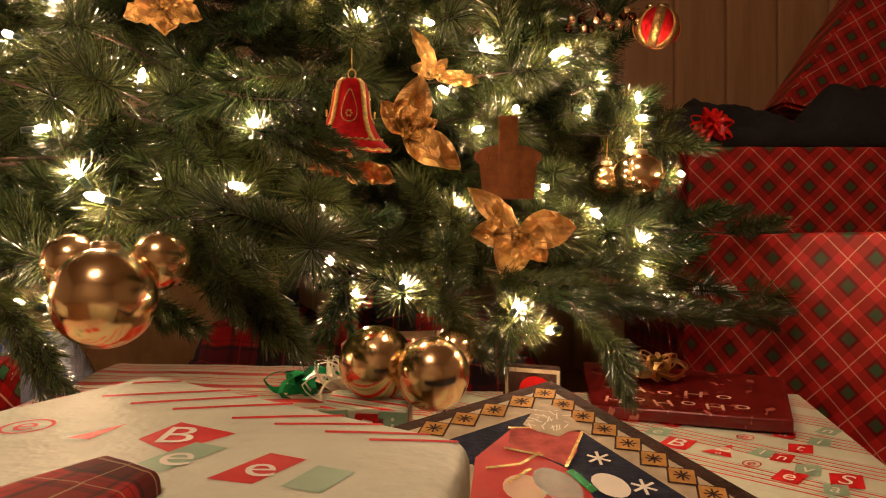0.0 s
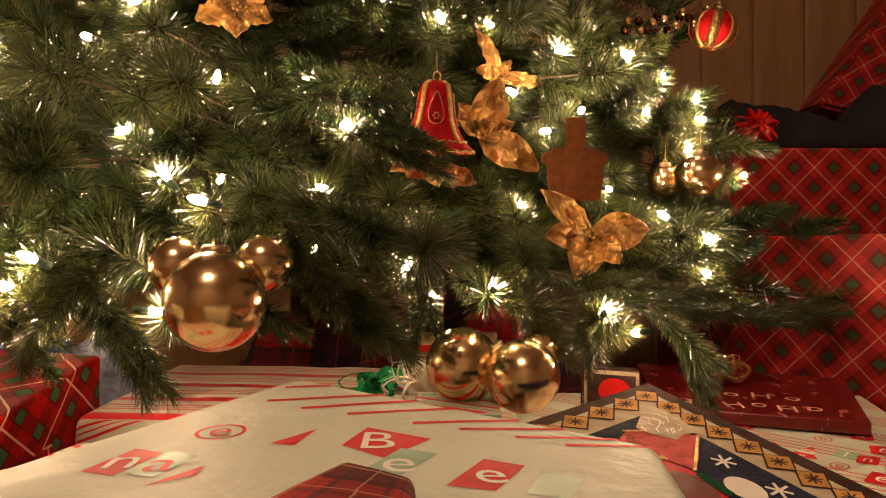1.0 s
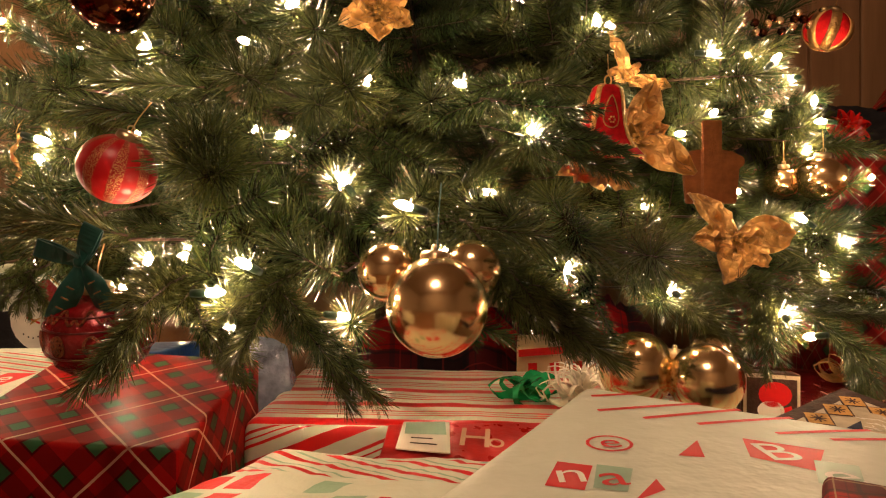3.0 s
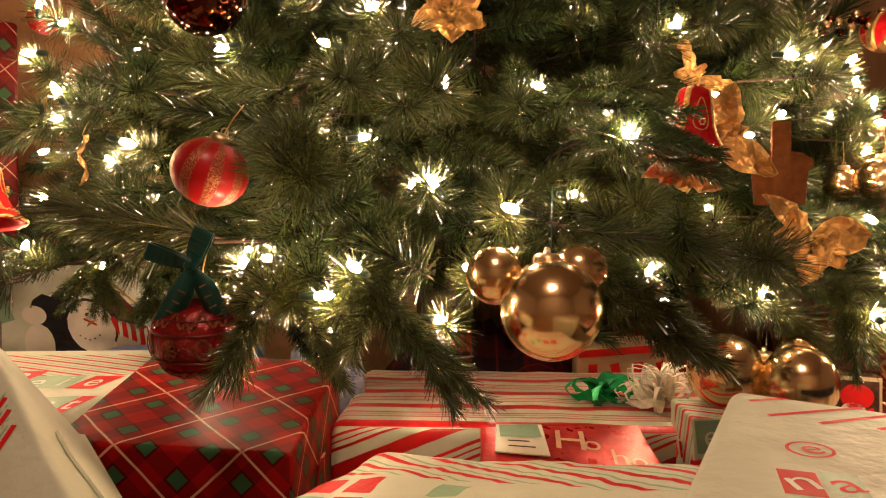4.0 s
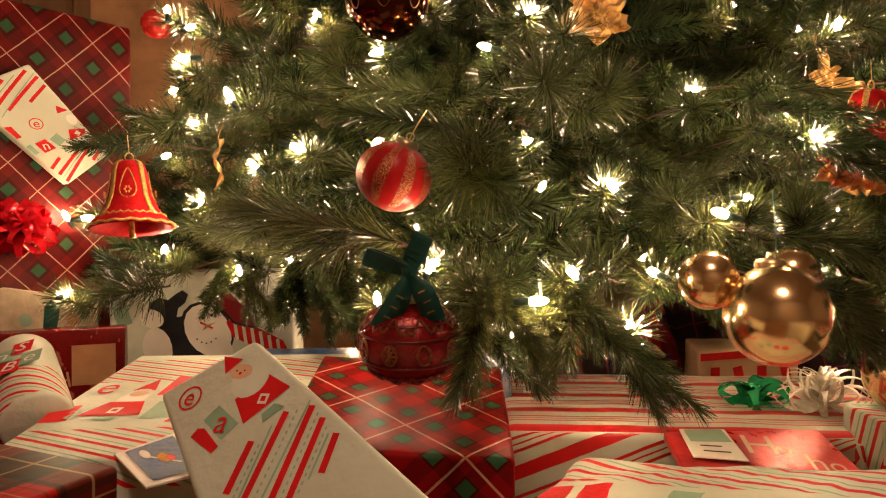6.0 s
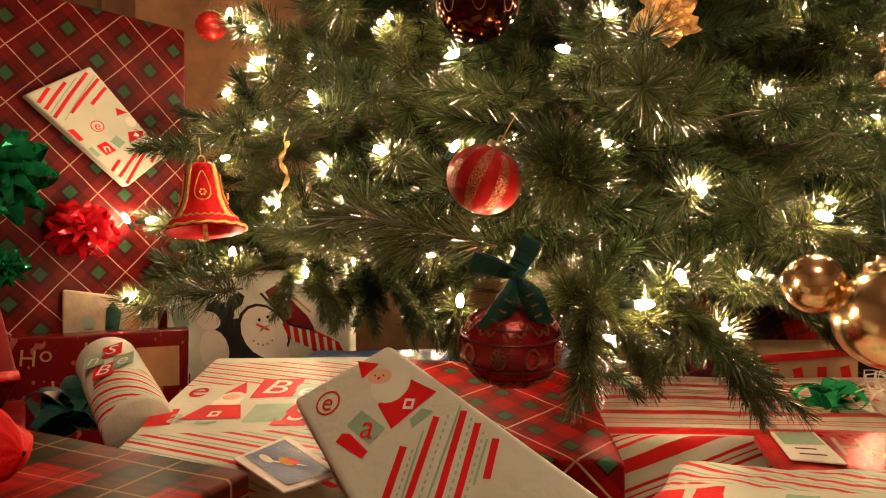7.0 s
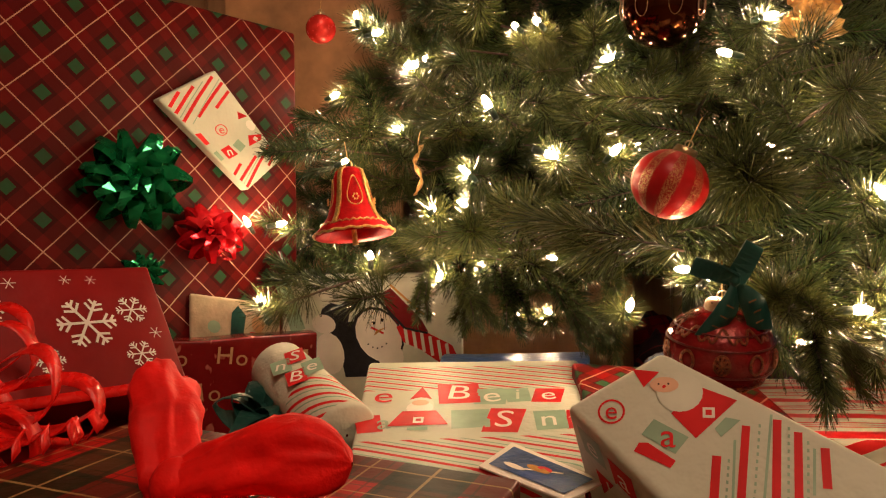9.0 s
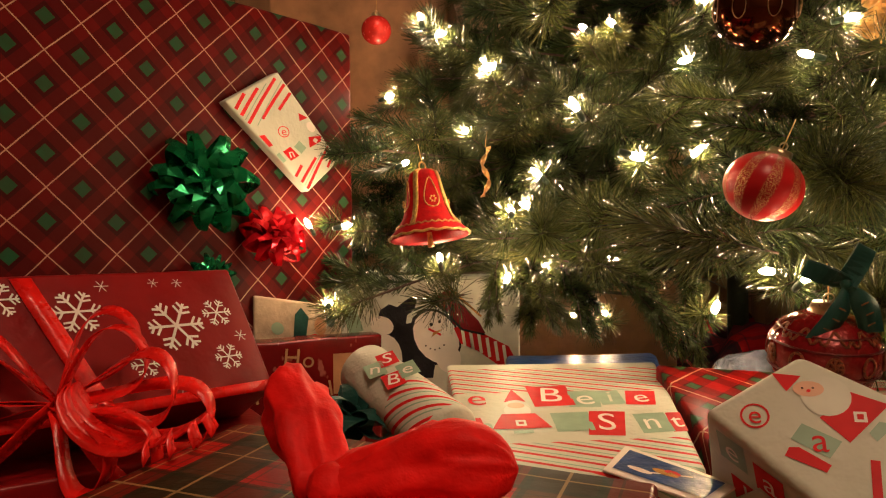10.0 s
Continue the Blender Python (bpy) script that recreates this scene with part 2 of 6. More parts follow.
M = {
    "needle": needle_stuff("pvc_needles", (0.007, 0.027, 0.013), (0.072, 0.108, 0.030)),
    "needle_fine": needle_stuff("fine_needles", (0.010, 0.028, 0.012), (0.100, 0.112, 0.034)),
    "twig": plain("brown_twig_wire", (0.055, 0.028, 0.014), 0.8),
    "trunk": plain("dark_green_pole", (0.02, 0.03, 0.015), 0.6),
    "bulb": glow("lit_fairy_bulb", (1.0, 0.64, 0.36), BULB_POWER),
    "socket": plain("dark_green_plastic", (0.01, 0.03, 0.015), 0.4),
    "gold": mirror_ball("gold_glass", (0.95, 0.68, 0.38), 0.17),
    "brown_glass": mirror_ball("brown_glass", (0.11, 0.035, 0.016), 0.10),
    "cap": plain("bronze_cap", (0.55, 0.42, 0.25), 0.3, 1.0, bump=0.001),
    "gold_foil": plain("crinkled_gold_foil", (0.62, 0.38, 0.14), 0.36, 0.9, 0.4, 40.0, 0.006),
    "gold_braid": plain("gold_braid", (0.65, 0.40, 0.12), 0.4, 0.6, 0.4, 300.0, 0.002),
    "maroon_line": plain("dark_maroon_line", (0.10, 0.006, 0.006), 0.35, 0.3, 0.5, 300.0),
    "dull_gold": plain("dull_gold_line", (0.20, 0.09, 0.03), 0.5, 0.4, 0.4, 300.0),
    "velvet": plain("red_velvet", (0.42, 0.004, 0.007), 0.75, 0.0, 0.3, 120.0, 0.001, 0.15),
    "red_glass": plain("red_satin_glass", (0.62, 0.03, 0.025), 0.25, 0.25, 0.25, 50.0),
    "glitter": plain("gold_glitter", (0.24, 0.06, 0.02), 0.5, 0.5, 0.85, 700.0, 0.006),
    "red_striped": glitter_stripes("red_satin_with_glitter_stripes"),
    "maroon_glass": plain("maroon_glass", (0.20, 0.005, 0.008), 0.12, 0.35, 0.4, 60.0, 0.002),
    "teal_ribbon": plain("dark_teal_satin", (0.008, 0.052, 0.042), 0.45, 0.0, 0.35, 40.0, 0.001, 0.25),
    "biscuit": plain("brown_wood_cutout", (0.13, 0.045, 0.015), 0.6, 0.0, 0.25, 90.0, 0.001, 0.08),
    "plaid_left": plaid_paper("red_plaid_paper", 0.050, (0.125, 0.004, 0.004), (0.036, 0.003, 0.003), 0.013, 0.45, 0.12, 1),
    "plaid_right": plaid_paper("red_plaid_paper_wide", 0.050, (0.54, 0.020, 0.018), (0.15, 0.008, 0.007), 0.016, 0.5, 0.25, 1),
    "plaid_mid": plaid_paper("red_plaid_paper_fine", 0.066, (0.26, 0.004, 0.004), (0.045, 0.003, 0.003), 0.014, 0.42, 0.04),
    "tartan": tartan_cloth("tartan_paper", 0.105, ((0.36, 0.005, 0.005), (0.004, 0.026, 0.010), (0.004, 0.014, 0.006), (0.46, 0.30, 0.12)), 0.42, 0.08),
    "tartan_small": tartan_cloth("tartan_ribbon", 0.05, ((0.36, 0.012, 0.012), (0.20, 0.012, 0.010), (0.03, 0.008, 0.008), (0.5, 0.36, 0.2)), 0.65),
    "linen": plain("worn_linen", (0.46, 0.38, 0.26), 0.8, 0.0, 0.2, 60.0, 0.001),
    "skirt": tartan_cloth("dark_tartan_cloth", 0.16, ((0.30, 0.012, 0.014), (0.020, 0.018, 0.024), (0.020, 0.018, 0.024), (0.3, 0.03, 0.03)), 0.85),
    "cane": cane_paper("candy_stripe_paper"),
    "blocks": block_paper("block_print_paper", 0.13, 0.4),
    "blocks_small": block_paper("block_print_paper_small", 0.088, 0.65, False, 0.0095, 0.020, along=0.76, share=0.30, skew=0.85),
    "stripes": block_paper("stripe_print_paper", 0.20, 0.45, False, 0.015, 0.02),
    "creased": block_paper("creased_cream_paper", 9.0, 0.1, False, 9.0, 4.0, share=0.01),
    "tube": block_paper("stripe_print_paper_slanted", 0.30, 0.62, False, 0.0125, -0.082, along=0.8, share=0.09),
    "foil_red": foil_paper("maroon_letter_paper", (0.20, 0.010, 0.010), (0.34, 0.10, 0.07)),
    "foil_bright": plain("red_foil_paper", (0.55, 0.02, 0.02), 0.30, 0.25, 0.3, 20.0, 0.0015),
    "snow_red": plain("red_gift_paper", (0.21, 0.005, 0.006), 0.38, 0.0, 0.2, 12.0, 0.002, 0.25),
    "red_ribbon": plain("red_satin_ribbon", (0.70, 0.010, 0.008), 0.28, 0.0, 0.25, 25.0, 0.002, 0.35),
    "red_fabric": plain("red_felt_ribbon", (0.74, 0.006, 0.005), 0.62, 0.0, 0.25, 30.0, 0.002, 0.25),
    "green_foil": plain("green_foil_ribbon", (0.006, 0.19, 0.066), 0.13, 0.7, 0.4, 40.0),
    "bright_green_foil": plain("bright_green_foil_ribbon", (0.02, 0.36, 0.12), 0.22, 0.35, 0.4, 40.0),
    "red_foil": plain("red_foil_ribbon", (0.62, 0.008, 0.018), 0.18, 0.6, 0.3, 40.0),
    "silver_foil": plain("silver_foil_ribbon", (0.80, 0.74, 0.64), 0.38, 0.35, 0.3, 60.0),
    "white": plain("white_print", (0.78, 0.74, 0.66), 0.5, 0.0, 0.06),
    "cream": plain("cream_paper", CREAM, 0.5, 0.0, 0.1),
    "red": plain("red_print", RED, 0.5, 0.0, 0.15, spec=0.2),
    "sage": plain("green_print", SAGE, 0.4, 0.0, 0.15),
    "skin": plain("peach_print", (0.66, 0.40, 0.26), 0.5, 0.0, 0.1),
    "faded_red": plain("faded_red_cloth", (0.52, 0.10, 0.09), 0.8, 0.0, 0.35, 70.0, 0.002, 0.1),
    "navy": plain("navy_felt", (0.018, 0.022, 0.045), 0.8, 0.0, 0.4, 80.0, 0.002, 0.1),
    "ochre": plain("ochre_felt", (0.50, 0.26, 0.07), 0.8, 0.0, 0.3, 80.0, 0.002, 0.1),
    "dark": plain("dark_brown_felt", (0.05, 0.025, 0.018), 0.8, 0.0, 0.4, 80.0, 0.002, 0.1),
    "kraft": plain("kraft_card", (0.42, 0.22, 0.10), 0.6, 0.0, 0.25, 20.0, 0.001),
    "pale_kraft": plain("pale_tan_paper", (0.55, 0.36, 0.20), 0.5, 0.0, 0.2, 20.0, 0.001),
    "blue": plain("blue_gift_paper", (0.015, 0.055, 0.19), 0.35, 0.0, 0.6, 25.0, 0.002, 0.3),
    "cellophane": plain("blue_cellophane", (0.26, 0.30, 0.42), 0.12, 0.2, 0.6, 30.0, 0.006),
    "black": plain("black_cloth", (0.006, 0.006, 0.009), 0.85, 0.0, 0.4, 30.0, 0.004),
    "panel": wood("brown_wall_panel", (0.50, 0.29, 0.14), (0.28, 0.15, 0.07)),
    "floor": wood("oak_floor", (0.30, 0.16, 0.07), (0.18, 0.09, 0.04), 0),
    "plaster": plain("warm_plaster", (0.55, 0.48, 0.38), 0.8, 0.0, 0.08, 6.0, 0.001),
    "lamp": glow("fill_lamp_glass", (1.0, 0.65, 0.43), FILL_LAMP_POWER),
}


# ---- mesh helpers ----
def mesh_of(name, verts, faces, mats, smooth=True, indices=None):
    me = bpy.data.meshes.new(name)
    me.from_pydata([tuple(v) for v in verts], [], faces)
    for m in mats:
        me.materials.append(M[m])
    if indices is not None:
        me.polygons.foreach_set("material_index", indices)
    me.polygons.foreach_set("use_smooth", [smooth] * len(me.polygons))
    me.update()
    return me


def from_bm(name, bm, mats, smooth=True):
    me = bpy.data.meshes.new(name)
    bm.to_mesh(me)
    bm.free()
    for m in mats:
        me.materials.append(M[m])
    me.polygons.foreach_set("use_smooth", [smooth] * len(me.polygons))
    return me


def thing(name, label, category, group="", kind="", at=(0, 0, 0)):
    ob = new(name)
    ob.location = at
    ob.empty_display_size = 0.02
    return tagged(ob, label, category, group, kind)


def part(name, me, parent, label="", m=None):
    ob = new(name, me)
    ob.parent = parent
    if m is not None:
        ob.matrix_local = m
    if label:
        ob["label"] = label
    return ob


def lathe(name, profile, mats, seg=28, squash=1.0, bands=None):
    """A body turned round z from (radius, height) pairs. bands: the slot of each ring."""
    verts, faces, idx = [], [], []
    for r, h in profile:
        for i in range(seg):
            a = 2 * math.pi * i / seg
            verts.append((r * math.cos(a), r * math.sin(a) * squash, h))
    for k in range(len(profile) - 1):
        for i in range(seg):
            j = (i + 1) % seg
            faces.append((k * seg + i, k * seg + j, (k + 1) * seg + j, (k + 1) * seg + i))
            idx.append(bands[k] if bands else 0)
    return mesh_of(name, verts, faces, mats, True, idx)


def ball_profile(r, flat=1.0, n=20):
    return [(max(1e-4, r * math.sin(math.pi * k / n)), r * flat * math.cos(math.pi * k / n)) for k in range(n + 1)]


def tube(name, points, radius, mats, seg=6, taper=1.0):
    """A round rod along points."""
    verts, faces = [], []
    pts = [Vector(p) for p in points]
    for k, p in enumerate(pts):
        d = (pts[min(k + 1, len(pts) - 1)] - pts[max(k - 1, 0)]).normalized()
        q = d.to_track_quat("Z", "Y")
        r = radius * (1 + (taper - 1) * k / max(1, len(pts) - 1))
        for i in range(seg):
            a = 2 * math.pi * i / seg
            verts.append(p + q @ Vector((r * math.cos(a), r * math.sin(a), 0)))
    for k in range(len(pts) - 1):
        for i in range(seg):
            j = (i + 1) % seg
            faces.append((k * seg + i, k * seg + j, (k + 1) * seg + j, (k + 1) * seg + i))
    faces += [tuple(range(seg))[::-1], tuple((len(pts) - 1) * seg + i for i in range(seg))]
    return mesh_of(name, verts, faces, mats)


def strip(name, points, side, width, mats, thick=0.0006):
    """A ribbon of some thickness along points; side: the direction across it, one for all or one a point; so too its width."""
    pts = [Vector(p) for p in points]
    sides = [Vector(s).normalized() for s in side] if isinstance(side, list) else [Vector(side).normalized()] * len(pts)
    widths = width if isinstance(width, list) else [width] * len(pts)
    verts, faces = [], []
    for k, p in enumerate(pts):
        d = (pts[min(k + 1, len(pts) - 1)] - pts[max(k - 1, 0)]).normalized()
        n = d.cross(sides[k]).normalized() * thick
        for a, b in ((-1, -1), (1, -1), (1, 1), (-1, 1)):
            verts.append(p + sides[k] * (a * widths[k] / 2) + n * b)
    for k in range(len(pts) - 1):
        for i in range(4):
            j = (i + 1) % 4
            faces.append((4 * k + i, 4 * k + j, 4 * k + 4 + j, 4 * k + 4 + i))
    e = 4 * (len(pts) - 1)
    faces += [(3, 2, 1, 0), (e, e + 1, e + 2, e + 3)]
    return mesh_of(name, verts, faces, mats)


def extrude_outline(name, outline, depth, mats, bevel=0.0):
    """A plate in the xz plane with an outline, depth thick along y."""
    bm = bmesh.new()
    f = bm.faces.new([bm.verts.new((x, 0, z)) for x, z in outline])
    res = bmesh.ops.extrude_face_region(bm, geom=[f])
    bmesh.ops.translate(bm, vec=(0, depth, 0), verts=[v for v in res["geom"] if isinstance(v, bmesh.types.BMVert)])
    bmesh.ops.recalc_face_normals(bm, faces=bm.faces)
    if bevel:
        bmesh.ops.bevel(bm, geom=bm.edges[:], offset=bevel, segments=2, affect="EDGES")
    return from_bm(name, bm, mats, False)


# ---- wrapped gifts ----
class Face:
    """The lid of a gift: four corners (front left, front right, back right, back left), addressed in metres."""

    def __init__(self, fl, fr, br, bl):
        self.c = [Vector(p) for p in (fl, fr, br, bl)]
        a, b, c, d = self.c
        self.lx, self.ly = ((b - a).length + (c - d).length) / 2, ((d - a).length + (c - b).length) / 2
        self.n = (b - a).cross(d - a).normalized()

    def at(self, x, y, lift=0.0):
        a, b, c, d = self.c
        u, v = x / self.lx, y / self.ly
        return a * (1 - u) * (1 - v) + b * u * (1 - v) + c * u * v + d * (1 - u) * v + self.n * lift


def ticks(length, r, step):
    inner = max(2, int((length - 2 * r) / step))
    mid = [r + (length - 2 * r) * k / inner for k in range(inner + 1)]
    return [0, 0.3 * r, 0.65 * r] + mid + [length - 0.65 * r, length - 0.3 * r, length]


def gift_mesh(name, face, height, mat, r=0.006, wrinkle=0.0012, down=(0, 0, -1), step=0.02, sag=0.0, slant=0.0):
    """A wrapped box under a lid: rounded edges, uneven paper, and a paper grid in metres that wraps round it."""
    lx, ly, h = face.lx, face.ly, height
    down = Vector(down).normalized()
    bm = bmesh.new()
    lay = bm.loops.layers.uv.new("UVMap")
    X, Y, Z = ticks(lx, r, step), ticks(ly, r, step), ticks(h, min(r, h * 0.4), step)
    rz = min(r, h * 0.4)

    def place(x, y, z):
        c = (min(max(x, r), lx - r), min(max(y, r), ly - r), min(max(z, rz), h - rz))
        d = Vector((x - c[0], y - c[1], z - c[2]))
        if d.length > 1e-9:
            d = d.normalized() * r
        q = Vector(c) + d
        w = noise.noise(Vector((q.x * 17, q.y * 17, q.z * 17)) + Vector(face.c[0]) * 31) * wrinkle
        w += noise.noise(Vector((q.x * 55, q.y * 55, q.z * 55)) + Vector(face.c[1]) * 13) * wrinkle * 0.4
        p = face.at(q.x, q.y) + down * q.z
        mid = (face.at(lx / 2, ly / 2) + down * h / 2)
        bulge = sag * (1 - (2 * q.x / lx - 1) ** 2) * (1 - (2 * q.y / ly - 1) ** 2) * (1 - q.z / h)
        return p + (p - mid).normalized() * w - down * bulge

    def sheet(A, B, put, uvput, flip):
        grid = [[bm.verts.new(put(a, b)) for b in B] for a in A]
        for i in range(len(A) - 1):
            for j in range(len(B) - 1):
                cells = [(i, j), (i + 1, j), (i + 1, j + 1), (i, j + 1)]
                if flip:
                    cells.reverse()
                f = bm.faces.new([grid[a][b] for a, b in cells])
                for loop, (a, b) in zip(f.loops, cells):
                    loop[lay].uv = uvput(A[a], B[b])

    sheet(X, Y, lambda x, y: place(x, y, 0), lambda x, y: (x, y), False)
    sheet(X, Y, lambda x, y: place(x, y, h), lambda x, y: (x, y + h + ly), True)
    sheet(X, Z, lambda x, z: place(x, 0, z), lambda x, z: (x, -z + slant * x), True)
    sheet(X, Z, lambda x, z: place(x, ly, z), lambda x, z: (x, ly + z), False)
    sheet(Y, Z, lambda y, z: place(0, y, z), lambda y, z: (-z, y), False)
    sheet(Y, Z, lambda y, z: place(lx, y, z), lambda y, z: (lx + z, y), True)
    bmesh.ops.remove_doubles(bm, verts=bm.verts, dist=1e-5)
    return from_bm(name, bm, [mat])


def end_flap(a, b, down, height, mat, parent):
    """The folded triangle of paper at the end of a wrapped box."""
    out = (b - a).cross(-down).normalized() * 0.0022
    along = b - a
    pts = [a + along * u + down * height * w + out * k for k in (1, 0.2) for u, w in ((.04, .97), (.96, .97), (.56, .30), (.44, .30))]
    me = mesh_of("paper_flap", pts, [(0, 1, 2, 3), (7, 6, 5, 4), (0, 4, 5, 1), (1, 5, 6, 2), (2, 6, 7, 3), (3, 7, 4, 0)], [mat], False)
    lay = me.uv_layers.new(name="UVMap")
    for li, loop in enumerate(me.loops):
        q = me.vertices[loop.vertex_index].co - a
        x, y = q.dot(along.normalized()), q.dot(down)
        lay.data[li].uv = (0.7 * (x + y), 0.7 * (x - y))
    part("paper_flap", me, parent)


def gift(name, label, face, height, mat, category="gift", flaps=True, **kw):
    base = face.at(face.lx / 2, face.ly / 2) + Vector(kw.get("down", (0, 0, -1))).normalized() * height
    ob = thing(name, label, category, kind="")
    body = part("wrapped_box", gift_mesh("wrapped_box", face, height, mat, **kw), ob)
    if flaps and height > 0.05:
        down = Vector(kw.get("down", (0, 0, -1))).normalized()
        for a, b in ((face.c[3], face.c[0]), (face.c[1], face.c[2])):
            end_flap(a, b, down, height, mat, ob)
    return ob, body


def printed(face, shapes, parent, name="printed_shape", lift=0.0003, straight=False):
    """Flat printed shapes on a lid; each is (material, outline in metres)."""
    for mat, outline in shapes:
        pts = []
        for k, p in enumerate(outline):
            q = outline[(k + 1) % len(outline)]
            pts += [p] if straight else [p, ((p[0] + q[0]) / 2, (p[1] + q[1]) / 2)]
        top = [face.at(x, y, lift) for x, y in pts]
        n = len(pts)
        part(name, mesh_of(name, top, [tuple(range(n))], [mat], False), parent)


GLYPHS = {}


def glyph(char):
    if char not in GLYPHS:
        cu = bpy.data.curves.new("glyph", "FONT")
        cu.body, cu.size, cu.align_x, cu.align_y, cu.resolution_u = char, 1.0, "CENTER", "CENTER", 4
        ob = new("glyph", cu)
        bpy.context.view_layer.update()
        me = bpy.data.meshes.new_from_object(ob.evaluated_get(bpy.context.evaluated_depsgraph_get()))
        GLYPHS[char] = ([v.co.copy() for v in me.vertices], [tuple(p.vertices) for p in me.polygons])
        bpy.data.objects.remove(ob)
        bpy.data.meshes.remove(me)
    return GLYPHS[char]


def letter(face, char, x, y, size, turn, mat, parent, lift=0.0006, tall=1.0):
    verts, faces = glyph(char)
    c, s = math.cos(radians(turn)), math.sin(radians(turn))
    out = [face.at(x + size * (c * v.x - s * v.y), y + size * tall * (s * v.x + c * v.y), lift) for v in verts]
    part("printed_letter", mesh_of("printed_letter", out, faces, [mat], False), parent)


def square(x, y, w, h, turn=0.0, skew=0.0):
    c, s = math.cos(radians(turn)), math.sin(radians(turn))
    return [(x + c * a - s * b + skew * b, y + s * a + c * b) for a, b in ((-w / 2, -h / 2), (w / 2, -h / 2), (w / 2, h / 2), (-w / 2, h / 2))]


def disc(x, y, rx, ry, n=16):
    return [(x + rx * math.cos(2 * math.pi * k / n), y + ry * math.sin(2 * math.pi * k / n)) for k in range(n)]


def turned(points, x, y, size, turn, tall=1.0):
    c, s = math.cos(radians(turn)), math.sin(radians(turn))
    return [(x + size * (c * a - s * b), y + tall * size * (s * a + c * b)) for a, b in points]


def stroke(a, b, w):
    """The outline of a straight bar from a to b, w wide."""
    dx, dy = b[0] - a[0], b[1] - a[1]
    ln = math.hypot(dx, dy)
    ex, ey = -dy / ln * w / 2, dx / ln * w / 2
    return [(a[0] - ex, a[1] - ey), (b[0] - ex, b[1] - ey), (b[0] + ex, b[1] + ey), (a[0] + ex, a[1] + ey)]


def ring_print(face, parent, x, y, s, turn=0.0, lift=0.0004):
    """A red ring round the letter e."""
    rim = [(x + s * math.cos(t), y + s * math.sin(t)) for t in np.linspace(0, 2 * math.pi, 21)]
    for a, b in zip(rim[:-1], rim[1:]):
        printed(face, [("red", stroke(a, b, s * .17))], parent, "printed_ring", lift)
    letter(face, "e", x, y, s * 2.2, turn, "red", parent, lift + .0003)


def jolly_print(face, parent, x, y, s, turn, tall=1.0):
    """A small printed figure of plain shapes: pointed cap, pale oval, red trapezoid with a buckle."""
    shapes = [("red", [(-0.28, 0.55), (0.28, 0.55), (0.0, 1.15)]),
              ("cream", disc(0, 0.25, 0.36, 0.38)), ("white", disc(0, 0.15, 0.34, 0.30)), ("skin", disc(0, 0.38, 0.22, 0.13)),
              ("red", [(-0.75, -0.55), (0.75, -0.55), (0.42, 0.02), (-0.42, 0.02)]),
              ("white", square(0, -0.35, 0.26, 0.22)), ("red", square(0, -0.35, 0.13, 0.1)),
              ("sage", square(0, -0.68, 0.5, 0.1))]
    for k, (mat, outline) in enumerate(shapes):
        printed(face, [(mat, turned(outline, x, y, s, turn, tall))], parent, "printed_shape", 0.0003 + 0.00008 * k)


# ---- the room ----
def slab(name, lo, hi, mat, label, category):
    bm = bmesh.new()
    bmesh.ops.create_cube(bm, size=1.0)
    for v in bm.verts:
        v.co = Vector([lo[i] + (v.co[i] + 0.5) * (hi[i] - lo[i]) for i in range(3)])
    return tagged(new(name, from_bm(name, bm, [mat], False)), label, category, kind="structure")


slab("floor", (-3.2, -2.6, -0.05), (2.6, 2.1, 0.0), "floor", "warm brown wooden floor under the gifts", "floor")
slab("ceiling", (-3.2, -2.6, 2.4), (2.6, 2.1, 2.45), "plaster", "plain pale ceiling of the room", "ceiling")
slab("wall_north", (-3.2, 2.0, 0.0), (2.6, 2.1, 2.4), "panel", "brown wood-panelled wall behind the tree", "wall")
slab("wall_south", (-3.2, -2.6, 0.0), (2.6, -2.5, 2.4), "plaster", "plain warm plaster wall", "wall")
slab("wall_west", (-3.2, -2.5, 0.0), (-3.1, 2.0, 2.4), "plaster", "plain warm plaster wall", "wall")
slab("wall_east", (2.5, -2.5, 0.0), (2.6, 2.0, 2.4), "plaster", "plain warm plaster wall", "wall")

panels = bpy.data.objects["wall_north"]
board = bmesh.new()
bmesh.ops.create_cube(board, size=1.0)
for v in board.verts:
    v.co = Vector((v.co.x * 0.145, v.co.y * 0.012, v.co.z * 2.36))
bmesh.ops.bevel(board, geom=[e for e in board.edges if abs(e.verts[0].co.z - e.verts[1].co.z) > 1], offset=0.004, segments=1, affect="EDGES")
board_mesh = from_bm("panel_board", board, ["panel"], False)
for k in range(38):
    part("panel_board", board_mesh, panels, m=pose(-3.0 + 0.15 * k, 1.992, 1.19))

# assumed fixture, never in view, added to fill in room light from above
lamp = thing("ceiling_lamp", "unseen round frosted ceiling lamp, added as warm room light", "lamp", at=(-0.4, -0.9, 2.4))
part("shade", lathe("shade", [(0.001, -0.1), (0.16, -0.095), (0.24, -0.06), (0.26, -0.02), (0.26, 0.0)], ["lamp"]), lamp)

# ---- the tree ----
TREE = (-0.28, 1.24)
BALLS = []    # places that ornaments and bulbs keep clear of needles: x, y, z, radius


